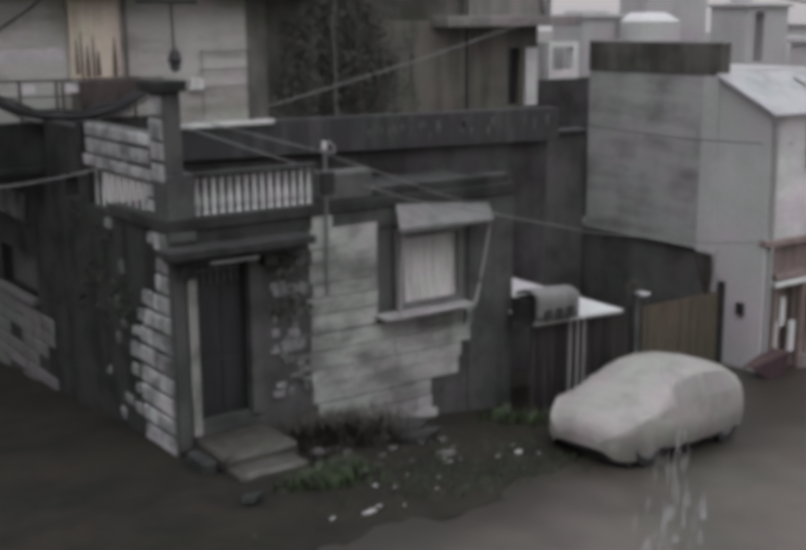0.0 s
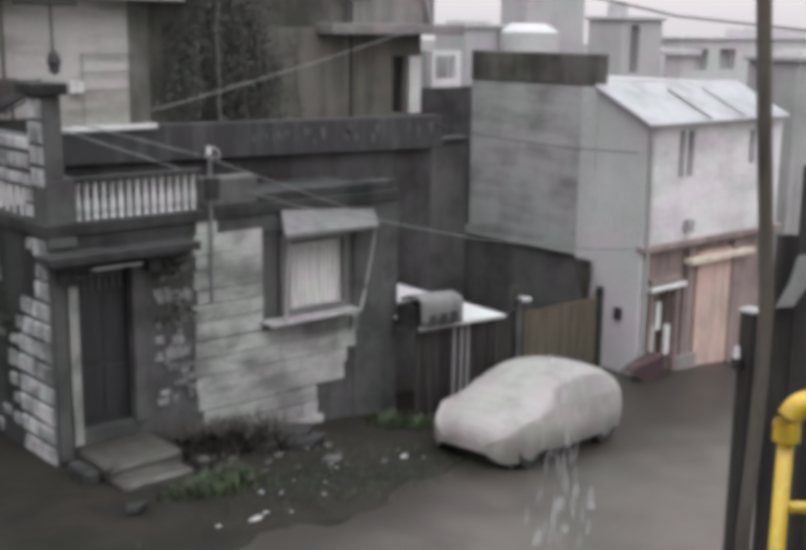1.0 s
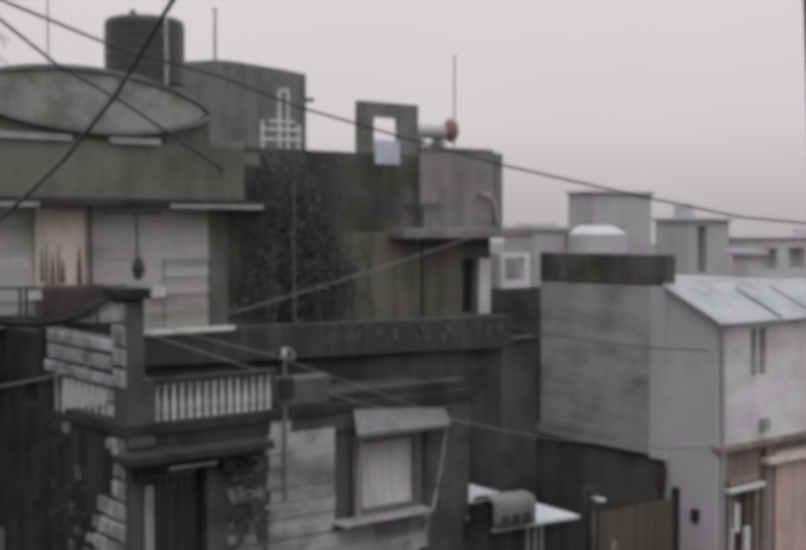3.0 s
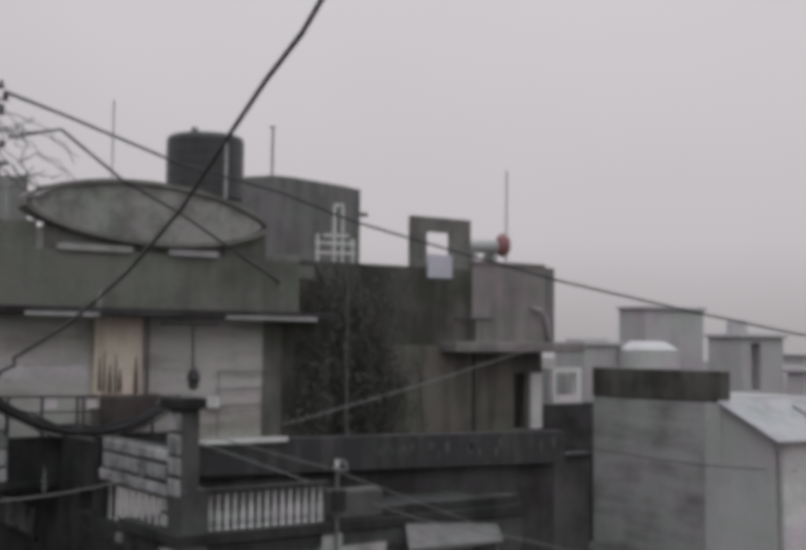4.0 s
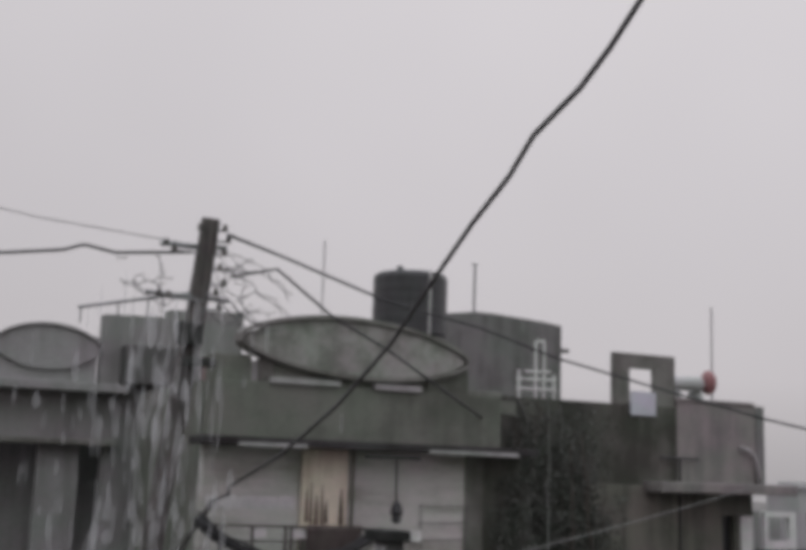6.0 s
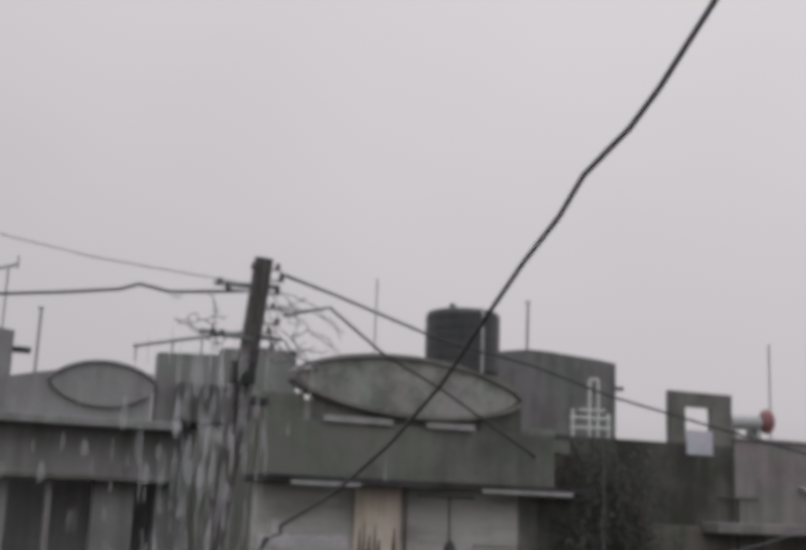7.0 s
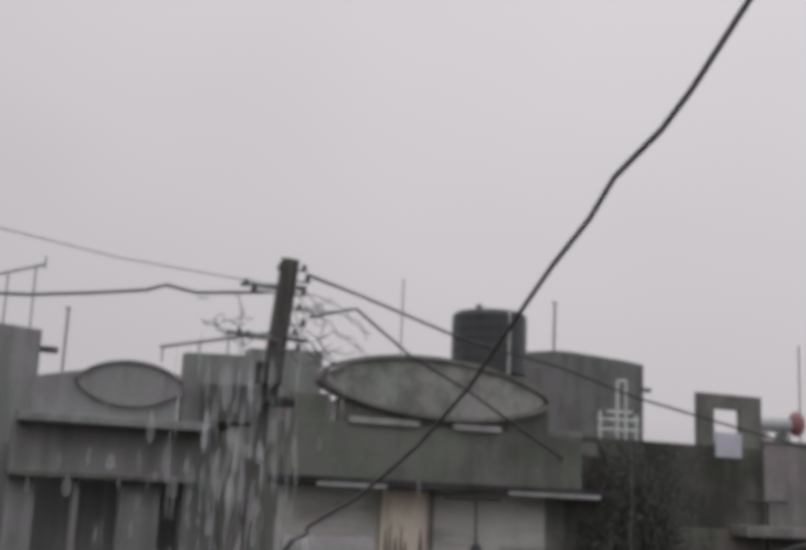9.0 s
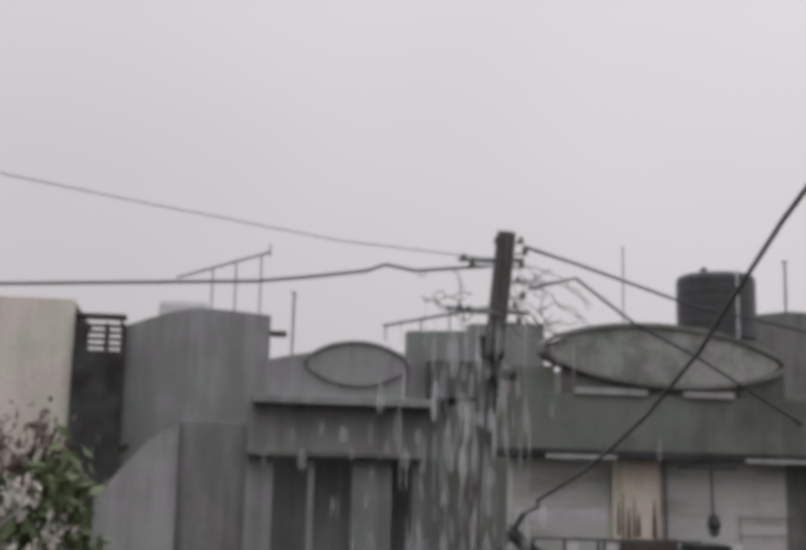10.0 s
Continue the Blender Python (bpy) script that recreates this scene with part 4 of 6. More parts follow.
# ---- distant buildings, mist painted into their pale walls ----
def distant(x0, x1, y0, z1, mat, label, windows=(), depth=1.5):
    d = thing("distant_building", (x0, y0, -3), label, "building", group="distant buildings")
    part("wall", slab_wall("x", x0, x1, y0, y0 + 0.3, -6, z1, windows), mat, d)
    part("flank", box(x0, x0 + 0.3, y0 + 0.3, y0 + depth, -6, z1), mat, d)
    part("roof_edge", box(x0 - 0.12, x1 + 0.12, y0 - 0.12, y0 + depth + 0.1, z1, z1 + 0.12, bevel=0.02), mat, d)
    # Recesses are pale too, with the same haze in their colour.
    for a, b, c, e in windows:
        part("window_recess", box(a - 0.02, b + 0.02, y0 + 0.32, y0 + 0.36, c - 0.02, e + 0.02), LIGHTC, d)
    return d


def parapet_rim(d, x0, x1, y0, z1, h, mat):
    """A low wall round a flat roof."""
    part("parapet", box(x0, x1, y0, y0 + 0.2, z1, z1 + h, bevel=0.02), mat, d)
    part("parapet", box(x0, x0 + 0.2, y0 + 0.2, y0 + 0.9, z1, z1 + h, bevel=0.02), mat, d)


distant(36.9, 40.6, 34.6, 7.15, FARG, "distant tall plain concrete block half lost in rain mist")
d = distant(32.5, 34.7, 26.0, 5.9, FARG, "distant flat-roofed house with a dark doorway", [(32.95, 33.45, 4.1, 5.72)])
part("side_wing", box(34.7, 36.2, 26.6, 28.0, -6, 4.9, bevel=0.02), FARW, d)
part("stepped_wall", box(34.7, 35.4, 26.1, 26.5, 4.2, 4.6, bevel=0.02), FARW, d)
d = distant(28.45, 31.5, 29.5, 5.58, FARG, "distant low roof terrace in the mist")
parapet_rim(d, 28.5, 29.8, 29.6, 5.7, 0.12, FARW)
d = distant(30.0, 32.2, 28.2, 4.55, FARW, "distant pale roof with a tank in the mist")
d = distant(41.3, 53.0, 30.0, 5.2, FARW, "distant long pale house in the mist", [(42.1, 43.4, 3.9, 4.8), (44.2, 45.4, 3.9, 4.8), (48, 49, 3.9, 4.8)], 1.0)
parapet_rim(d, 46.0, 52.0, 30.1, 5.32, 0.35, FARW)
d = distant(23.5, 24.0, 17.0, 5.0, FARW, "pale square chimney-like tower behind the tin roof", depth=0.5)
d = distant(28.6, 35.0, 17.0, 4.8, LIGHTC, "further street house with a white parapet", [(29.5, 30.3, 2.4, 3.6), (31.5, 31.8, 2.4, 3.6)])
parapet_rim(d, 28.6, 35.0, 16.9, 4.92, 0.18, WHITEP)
rt = thing("roof_tank", (33.2, 26.8, 6.02), "small grey tank on a distant roof", "water tank")
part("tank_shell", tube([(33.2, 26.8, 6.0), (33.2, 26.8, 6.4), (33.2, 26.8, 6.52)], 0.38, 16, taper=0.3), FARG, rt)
cabin = thing("white_cabin", (20.4, 22.2, 3), "small white framed cabin between the houses", "cabin")
part("base_wall", box(18.8, 21.8, 22.2, 22.4, -2.0, 4.1), TERR, cabin)
part("frame", slab_wall("x", 20.3, 21.3, 22.2, 22.35, 4.1, 5.0, [(20.42, 21.1, 4.3, 4.88)]), WHITEP, cabin, "white painted frame")
part("back_board", box(20.3, 21.3, 22.7, 22.8, 4.1, 5.0), LIGHTC, cabin)
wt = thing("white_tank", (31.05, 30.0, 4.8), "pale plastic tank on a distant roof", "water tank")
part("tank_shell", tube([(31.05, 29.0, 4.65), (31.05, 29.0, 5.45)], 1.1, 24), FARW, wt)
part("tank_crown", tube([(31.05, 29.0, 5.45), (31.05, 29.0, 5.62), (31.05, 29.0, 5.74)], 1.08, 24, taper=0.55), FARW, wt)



# ---- stonework of the corner house ----
def stone(y0, y1, z0, z1, proud, rnd):
    """A rough block on the lane side, whose faces stand a little uneven."""
    bm = bmesh.new()
    d = SIDE - proud
    j = lambda: rnd.uniform(-0.012, 0.012)
    inner = [(SIDE + 0.02, y0, z0), (SIDE + 0.02, y1, z0), (SIDE + 0.02, y1, z1), (SIDE + 0.02, y0, z1)]
    c = 0.02
    outer = [(d + j(), y0 + c + j(), z0 + c + j()), (d + j(), y1 - c + j(), z0 + c + j()), (d + j(), y1 - c + j(), z1 - c + j()), (d + j(), y0 + c + j(), z1 - c + j())]
    a, b = [bm.verts.new(p) for p in inner], [bm.verts.new(p) for p in outer]
    bm.faces.new(b)
    for i in range(4):
        bm.faces.new((a[i], a[(i + 1) % 4], b[(i + 1) % 4], b[i]))
    return bm


def course(x0, x1, z0, z1, proud, rnd):
    """A block on the street front."""
    bm = bmesh.new()
    d, c = FRONT - proud, 0.005
    j = lambda: rnd.uniform(-0.004, 0.004)
    inner = [(x0, FRONT + 0.02, z0), (x1, FRONT + 0.02, z0), (x1, FRONT + 0.02, z1), (x0, FRONT + 0.02, z1)]
    outer = [(x0 + c + j(), d + j(), z0 + c + j()), (x1 - c + j(), d + j(), z0 + c + j()), (x1 - c + j(), d + j(), z1 - c + j()), (x0 + c + j(), d + j(), z1 - c + j())]
    a, b = [bm.verts.new(p) for p in inner], [bm.verts.new(p) for p in outer]
    bm.faces.new(b)
    for i in range(4):
        bm.faces.new((a[i], a[(i + 1) % 4], b[(i + 1) % 4], b[i]))
    return bm


rnd = random.Random(11)
side_wall = next(o for o in house.children if o.name.startswith("side_wall"))
front_wall = next(o for o in house.children if o.name.startswith("front_wall"))
side_parapet = next(o for o in house.children if o.name.startswith("side_parapet"))
z = 0.02
while z < 2.75:                                   # quoins: large white blocks with open dark joints
    hgt = rnd.uniform(0.255, 0.285)
    w_ = rnd.uniform(0.78, 1.05) if z < 2.0 else rnd.uniform(0.22, 0.4)
    y = FRONT + 0.03
    cut = rnd.random() < 0.45
    if cut:
        m = y + w_ * rnd.uniform(0.35, 0.65)
        part("stone_block", stone(y, m - 0.03, z, z + hgt - 0.04, 0.03, rnd), BLOCK, side_wall)
        part("stone_block", stone(m, y + w_, z, z + hgt - 0.04, 0.03, rnd), BLOCK, side_wall)
    else:
        part("stone_block", stone(y, y + w_, z, z + hgt - 0.04, 0.03, rnd), BLOCK, side_wall)
    y += w_ + 0.06
    while y < 16.9:                               # further off only some blocks keep their whitewash
        w2 = rnd.uniform(0.16, 0.42)
        chance = max(0.0, 0.8 - 0.34 * (y - 14.2)) * (1.0 if z < 1.9 else 0.35)
        if rnd.random() < chance:
            part("stone_block", stone(y, y + w2 * rnd.uniform(0.55, 0.95), z + rnd.uniform(0, 0.07), z + hgt - rnd.uniform(0.05, 0.1), 0.025, rnd), DIMBLOCK if rnd.random() < 0.6 else BLOCK, side_wall)
        y += w2 + 0.05
    z += hgt
for z0, z1, y1 in ((3.62, 3.86, 0.34), (3.89, 4.12, 0.33), (4.15, 4.42, 0.35), (4.45, 4.7, 0.33)):   # whitewashed lane face of the pier
    part("stone_block", stone(FRONT - 0.03, FRONT + y1, z0, z1, 0.035, rnd), BLOCK, side_wall)
for z0 in (2.78, 2.98, 3.2, 3.4):
    part("stone_block", stone(FRONT + 0.36, FRONT + 0.36 + rnd.uniform(0.14, 0.26), z0, z0 + 0.17, 0.03, rnd), BLOCK, side_wall)
for z0, z1 in ((3.60, 3.76), (3.79, 4.0), (4.03, 4.2)):
    y = FRONT + 0.37
    while y < 16.3:
        w_ = rnd.uniform(0.7, 1.5)
        part("stone_block", stone(y, min(16.45, y + w_), z0, z1, 0.03, rnd), BLOCK, side_parapet)
        y += w_ + 0.03
z = -0.62
row = 0
while z < 2.95:                                   # coursed white wall round the window, broken off to the right
    hgt = rnd.uniform(0.2, 0.3)
    right = 10.15 + 0.75 * min(1, max(0, (z + 0.5) / 1.3)) + rnd.uniform(-0.22, 0.2)
    if z > 1.1:
        right = 9.34
    x = 8.24 + rnd.uniform(-0.05, 0.05)
    if z < 0.3:
        x += 0.5 * (0.3 - z)
    while x < right - 0.1:
        w_ = rnd.uniform(1.1, 2.8)
        x1 = min(right, x + w_)
        part("stone_course", course(x, x1 - 0.006, z + rnd.uniform(-0.012, 0.012), z + hgt - rnd.uniform(-0.004, 0.012), 0.024 + rnd.uniform(0, 0.03), rnd), COURSE, front_wall)
        x = x1
    z += hgt
    row += 1
part("grey_render", box(11.0, 11.86, FRONT - 0.02, FRONT, -1.0, 3.0), PIER, front_wall)
part("grey_render", box(8.6, 11.0, FRONT - 0.035, FRONT, 2.75, 3.0), PIER, front_wall)
for k in range(58):                               # broken, patchy stones between door and window
    x, z = rnd.uniform(7.6, 8.12), rnd.uniform(0.5, 2.6)
    w_, h_ = rnd.uniform(0.05, 0.24), rnd.uniform(0.035, 0.14)
    part("stone_block", course(x, min(8.24, x + w_), z, z + h_, rnd.uniform(0.008, 0.04), rnd), DIMBLOCK, front_wall)

# window with projecting sill, hood and curved stays
win = thing("window_1", (10.2, FRONT, 1.4), "curtained window with a projecting sill and sloping hood", "window", kind="structure")
part("window_sill", box(9.28, 10.9, FRONT - 0.34, FRONT, 1.43, 1.475, bevel=0.012), LIGHTC, win, "chipped white sill")
part("sill_apron", box(9.5, 10.8, FRONT - 0.1, FRONT - 0.03, 1.34, 1.42, bevel=0.01), PIER, win)
bm = bmesh.new()
v = [bm.verts.new(p) for p in ((9.46, 13.28, 2.70), (11.15, 13.28, 2.68), (11.15, 13.28, 2.73), (9.46, 13.28, 2.76), (9.66, 13.665, 2.78), (11.36, 13.665, 2.74), (11.36, 13.665, 2.90), (9.66, 13.665, 3.06))]
for q in ((0, 1, 2, 3), (3, 2, 6, 7), (7, 6, 5, 4), (4, 5, 1, 0), (0, 3, 7, 4), (1, 5, 6, 2)):
    bm.faces.new([v[i] for i in q])
part("hood", bm, GREYP, win, "sloping grey hood")
part("hood_edge", box(9.46, 11.15, 13.262, 13.28, 2.675, 2.71), PIER, win)
for x in (9.6, 11.14):
    pts = [(x - (0.08 if x < 10 else 0.26) * (1 - s) ** 2, 13.36 + 0.06 * math.sin(s * 3.1), 1.49 + (2.7 - 1.49) * s) for s in (i / 10 for i in range(11))]
    part("curved_stay", tube(pts, 0.022, 8), LIGHTC, win)
part("window_frame", slab_wall("x", 9.64, 10.86, FRONT - 0.07, FRONT - 0.01, 1.49, 2.66, [(9.78, 10.76, 1.57, 2.53)]), GREYP, win)
for x0, x1 in ((9.78, 10.76),):
    part("pane", box(x0, x1, FRONT - 0.045, FRONT - 0.04, 1.53, 2.58), GLASS, win).visible_shadow = False
bm = bmesh.new()
cols = [(bm.verts.new((9.66 + i * 0.012, FRONT + 0.03 + 0.014 * math.sin(i * 0.9) + 0.006 * math.sin(i * 2.3), 1.46)), bm.verts.new((9.66 + i * 0.012, FRONT + 0.03 + 0.012 * math.sin(i * 0.9), 2.62))) for i in range(97)]
for a, b in zip(cols, cols[1:]):
    bm.faces.new((a[0], b[0], b[1], a[1]))
part("curtain", bm, CURTAIN, win, "pale gathered curtain", smooth=True)

# steps to the door
steps = thing("door_steps", (6.9, 13.0, 0), "worn wet cement steps up to the door", "steps")
def worn_block(x0, x1, y0, y1, z0, z1, seed):
    """A cement block with chipped, rounded edges."""
    bm = box(x0, x1, y0, y1, z0, z1)
    bmesh.ops.subdivide_edges(bm, edges=bm.edges[:], cuts=6, use_grid_fill=True)
    for v in bm.verts:
        near = sum((abs(v.co.x - x0) < 1e-4 or abs(v.co.x - x1) < 1e-4, abs(v.co.y - y0) < 1e-4, abs(v.co.z - z1) < 1e-4))
        k = 0.5 + 0.5 * noise.noise((v.co.x * 4 + seed, v.co.y * 4, v.co.z * 4))
        if near >= 2:
            v.co += Vector((0.02 if abs(v.co.x - x0) < 1e-4 else 0, 0.05 * k, -0.05 * k))
        else:
            v.co.z += 0.015 * noise.noise((v.co.x * 5, v.co.y * 5, seed))
    return bm


part("landing", worn_block(6.42, 7.46, 12.76, FRONT - 0.08, -0.2, 0.26, 1), STEP, steps)
part("step", worn_block(6.44, 7.4, 12.38, 12.76, -0.2, 0.13, 5), STEP, steps)
# Dark stone stands in for the shaded left side of the landing.
part("side_stone", box(6.16, 6.35, 12.85, 13.4, -0.2, 0.2, bevel=0.05), MOSS, steps)

# service mast and meter box at the parapet
mast = thing("service_mast", (8.48, 13.6, 3.1), "iron service mast with porcelain insulators on the parapet", "wire mast")
part("pipe", tube([(8.48, 13.62, 1.9), (8.48, 13.62, 3.92)], 0.025, 8), STEEL, mast)
part("arm", tube([(8.32, 13.6, 3.9), (8.62, 13.6, 3.84)], 0.018, 6), STEEL, mast)
part("insulator", tube([(8.46, 13.6, 3.9), (8.46, 13.6, 4.0)], 0.03, 8), WHITEP, mast, "white porcelain insulator")
part("hook", tube([(8.46, 13.6, 3.97), (8.54, 13.59, 3.99), (8.6, 13.58, 3.93), (8.6, 13.58, 3.84)], 0.014, 6), LIGHTC, mast)
for x in (8.34, 8.6):
    part("insulator", tube([(x, 13.6, 3.86), (x, 13.6, 3.94)], 0.026, 8), MOSS, mast)
part("meter_box", box(8.38, 8.56, 13.5, 13.62, 3.3, 3.6, bevel=0.015), MOSS, mast)

# balcony before the limewashed wall, with its rail and the band slung along it
BAL_Y = 18.3
part("side_panel", box(SIDE + 0.02, SIDE + 0.3, 16.75, 18.2, 3.4, 4.1), MOSS, house)
part("balcony_floor", box(4.6, 8.5, BAL_Y - 0.1, 19.0, 3.28, 3.4, bevel=0.02), MOSS, vault)
part("balcony_panel", box(5.42, 8.4, BAL_Y, BAL_Y + 0.12, 3.4, 4.08, bevel=0.02), MOSS, vault, "dark mossy balcony front")
balcony_pier = part("balcony_pier", box(4.6, 5.4, BAL_Y - 0.02, BAL_Y + 0.2, 3.4, 4.2), JOINT, vault)
rnd = random.Random(83)
for z0, z1 in ((3.42, 3.62), (3.66, 3.9), (3.94, 4.18)):
    x = 4.6
    while x < 5.35:
        w_ = rnd.uniform(0.45, 0.85)
        part("stone_block", box(x + 0.01, min(5.4, x + w_), BAL_Y - 0.05, BAL_Y - 0.01, z0, z1, bevel=0.012), BLOCK, balcony_pier)
        x += w_ + 0.02
rail = thing("balcony_rail", (6.8, BAL_Y, 4.1), "thin iron rail along the balcony front", "railing")
part("top_rail", tube([(5.2, BAL_Y + 0.05, 4.71), (8.3, BAL_Y + 0.05, 4.67)], 0.022, 6), RAILM, rail)
part("lower_rail", tube([(5.4, BAL_Y + 0.05, 4.46), (8.2, BAL_Y + 0.05, 4.43)], 0.014, 6), RAILM, rail)
for x in (5.42, 5.95, 6.52, 6.62, 7.3, 7.8, 8.25):
    part("post", tube([(x, BAL_Y + 0.05, 4.06), (x, BAL_Y + 0.05, 4.7)], 0.024, 6), RAILM, rail)
for x, w_ in ((5.98, 0.22), (6.66, 0.26)):
    part("white_cloth", box(x, x + w_, BAL_Y + 0.08, BAL_Y + 0.1, 4.5, 4.66, bevel=0.008), WHITEP, rail, "scrap of white cloth")
scallop = thing("sagging_band", (6.7, BAL_Y, 4.2), "dark sagging band of bundled cable slung along the balcony", "cable")
run = [(4.95 + 3.45 * i / 18, 4.14 + 0.68 * abs(i / 9 - 1) ** 2.1) for i in range(17)]
part("thick_strand", tube([(x, BAL_Y - 0.1, z) for x, z in run], 0.078, 8), CABLE, scallop, smooth=True)
part("strand", tube([(x, BAL_Y - 0.16, z + 0.09 + 0.03 * math.sin(x * 9)) for x, z in run], 0.024, 6), CABLE, scallop, smooth=True)
part("strand", tube([(x, BAL_Y - 0.14, z - 0.1 + 0.03 * math.sin(x * 7)) for x, z in run], 0.02, 6), CABLE, scallop, smooth=True)
part("hanging_end", tube([(5.3, BAL_Y - 0.12, 4.6), (5.36, BAL_Y - 0.14, 4.35), (5.33, BAL_Y - 0.13, 4.12)], 0.03, 6), CABLE, scallop)
shawl = thing("brown_cloth", (7.4, BAL_Y, 4.7), "dark red-brown cloth hung over the balcony rail", "cloth")
bm = bmesh.new()
rows = []
for i in range(15):
    x = 6.88 + 1.0 * i / 14
    low = 4.2 + 0.16 * (i / 14) ** 2
    rows.append([bm.verts.new((x, BAL_Y + 0.02 + 0.02 * math.sin(i * 1.7 + j), 4.72 + (low - 4.72) * j / 5)) for j in range(6)])
for a, b in zip(rows, rows[1:]):
    for j in range(5):
        bm.faces.new((a[j], b[j], b[j + 1], a[j + 1]))
cloth_ = part("cloth_sheet", bm, gloss("red_brown_cloth", (0.062, 0.048, 0.045), 0.9), shawl, smooth=True)
cloth_.modifiers.new("thick", "SOLIDIFY").thickness = 0.012
prop = thing("leaning_bar", (4.9, BAL_Y, 4.2), "dark wooden bar leaning on the balcony pier", "bar")
part("bar", tube([(4.62, BAL_Y - 0.09, 4.1), (4.81, BAL_Y - 0.09, 4.46), (5.24, BAL_Y - 0.05, 5.1)], 0.045, 6), WOODD, prop)

# lane-side wall beyond the corner house, with its window
lane = thing("lane_wall", (SIDE, 20, -0.6), "dark lane-side house wall with a small shuttered window", "wall")
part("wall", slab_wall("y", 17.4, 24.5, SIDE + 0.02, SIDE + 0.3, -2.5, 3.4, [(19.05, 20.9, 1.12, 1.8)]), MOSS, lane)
part("window_board", box(SIDE + 0.2, SIDE + 0.24, 19.05, 20.9, 1.1, 1.82), PIER, lane)
part("window_sill", box(SIDE - 0.12, SIDE + 0.1, 18.95, 21.0, 1.02, 1.12, bevel=0.012), GREYP, lane)
part("baluster_sill", box(SIDE - 0.05, SIDE + 0.1, 19.2, 22, 2.3, 2.38), MOSS, lane)
# Balusters in shade: the dimming is put into their stone colour.
for k in range(12):
    y = 19.35 + k * 0.16
    part("baluster", box(SIDE - 0.03, SIDE + 0.01, y, y + 0.07, 2.38, 2.84, bevel=0.01), DIMBLOCK, lane)
z = -0.85
while z < 0.85:
    y = 18.2 + rnd.uniform(0, 0.2)
    while y < 23:
        w_ = rnd.uniform(0.4, 1.0)
        if rnd.random() < 0.78:
            part("stone_block", stone(y, y + w_ - 0.015, z + rnd.uniform(0, 0.03), z + 0.235, 0.0, rnd), GREYP, lane)
        y += w_
    z += 0.25

# hanging lamp on the white wall
lamp = thing("hanging_lamp", (8.6, 18.4, 4.8), "small dark lamp hanging on a long rod from the eave", "lamp")
part("bracket", box(7.95, 9.0, 18.4, 18.46, 5.86, 5.92, bevel=0.01), MOSS, lamp)
part("rod", tube([(8.55, 18.45, 5.9), (8.57, 18.45, 4.75)], 0.018, 6), CABLE, lamp)
bm = bmesh.new()
prof = ((5.16, 0.02), (5.1, 0.07), (5.02, 0.1), (4.95, 0.12), (4.88, 0.08), (4.82, 0.1), (4.76, 0.03))
rings = [[bm.verts.new((8.58 + r * math.cos(k * math.pi / 6), 18.45 + r * math.sin(k * math.pi / 6), z_)) for k in range(12)] for z_, r in prof]
for p, q in zip(rings, rings[1:]):
    for k in range(12):
        bm.faces.new((p[k], p[(k + 1) % 12], q[(k + 1) % 12], q[k]))
part("lantern_body", bm, CABLE, lamp)
part("white_box", box(9.05, 9.3, 18.9, 18.99, 4.42, 4.62, bevel=0.01), WHITEP, vault)

# ---- roof clutter ----
rack = thing("white_rack", (12.5, 20.4, 7.2), "white painted iron rack on the roof edge", "rack")
for x, z1 in ((12.15, 7.8), (12.55, 8.42), (12.75, 8.42), (13.0, 7.75)):
    part("upright", tube([(x, 20.35, 7.2), (x, 20.35, z1)], 0.03, 6), WHITEP, rack)
for x0, x1, z in ((12.55, 12.75, 8.42), (12.1, 13.05, 7.62), (12.1, 13.05, 7.42), (12.3, 12.9, 7.78)):
    part("bar", tube([(x0, 20.35, z), (x1, 20.35, z + 0.02)], 0.028, 6), WHITEP, rack)

drum = thing("roof_drum", (16.7, 20.5, 7.5), "pale horizontal roof drum with a faded red end", "water drum")
part("drum_body", tube([(16.05, 20.75, 7.80), (17.0, 20.5, 7.82)], 0.16, 20), FARG, drum, smooth=False)
bm = bmesh.new()
bmesh.ops.create_uvsphere(bm, u_segments=18, v_segments=10, radius=0.24)
bmesh.ops.scale(bm, verts=bm.verts, vec=(0.8, 0.7, 1.15))
bmesh.ops.translate(bm, verts=bm.verts, vec=(17.12, 20.42, 7.85))
part("red_end", bm, RED, drum, "faded red domed end", smooth=True)
for x in (16.3, 16.9):
    part("cradle", box(x - 0.05, x + 0.05, 20.4, 20.8, 7.05, 7.66), FARG, drum)


def mast_thing(name, label, x, y, z0, z1, r, cross=()):
    m = thing(name, (x, y, z0), label, "antenna")
    part("mast", tube([(x, y, z0), (x + 0.01, y, z1)], r, 6), STEEL, m)
    for dz, half in cross:
        part("crossbar", tube([(x - half, y, z1 - dz), (x + half, y, z1 - dz)], r * 0.8, 6), STEEL, m)
    return m


mast_thing("aerial_mast", "thin grey aerial mast on a roof", 13.24, 24.3, 9.4, 10.72, 0.028, ((0.02, 0.07),))
mast_thing("aerial_mast", "thin grey aerial mast on a roof", 8.25, 21.6, 7.1, 10.26, 0.014)
mast_thing("aerial_mast", "thin grey aerial mast on a roof", 17.37, 20.6, 7.4, 9.6, 0.018)
mast_thing("aerial_mast", "thin grey aerial mast on a roof", 2.07, 25.3, 8.1, 9.58, 0.03, ((0.02, 0.06),))
yagi = thing("roof_aerial", (0.6, 28, 9.4), "grey multi-rod television aerial on the curved roof", "antenna")
part("boom", tube([(-0.5, 28, 10.2), (1.7, 28, 10.95)], 0.03, 6), STEEL, yagi)
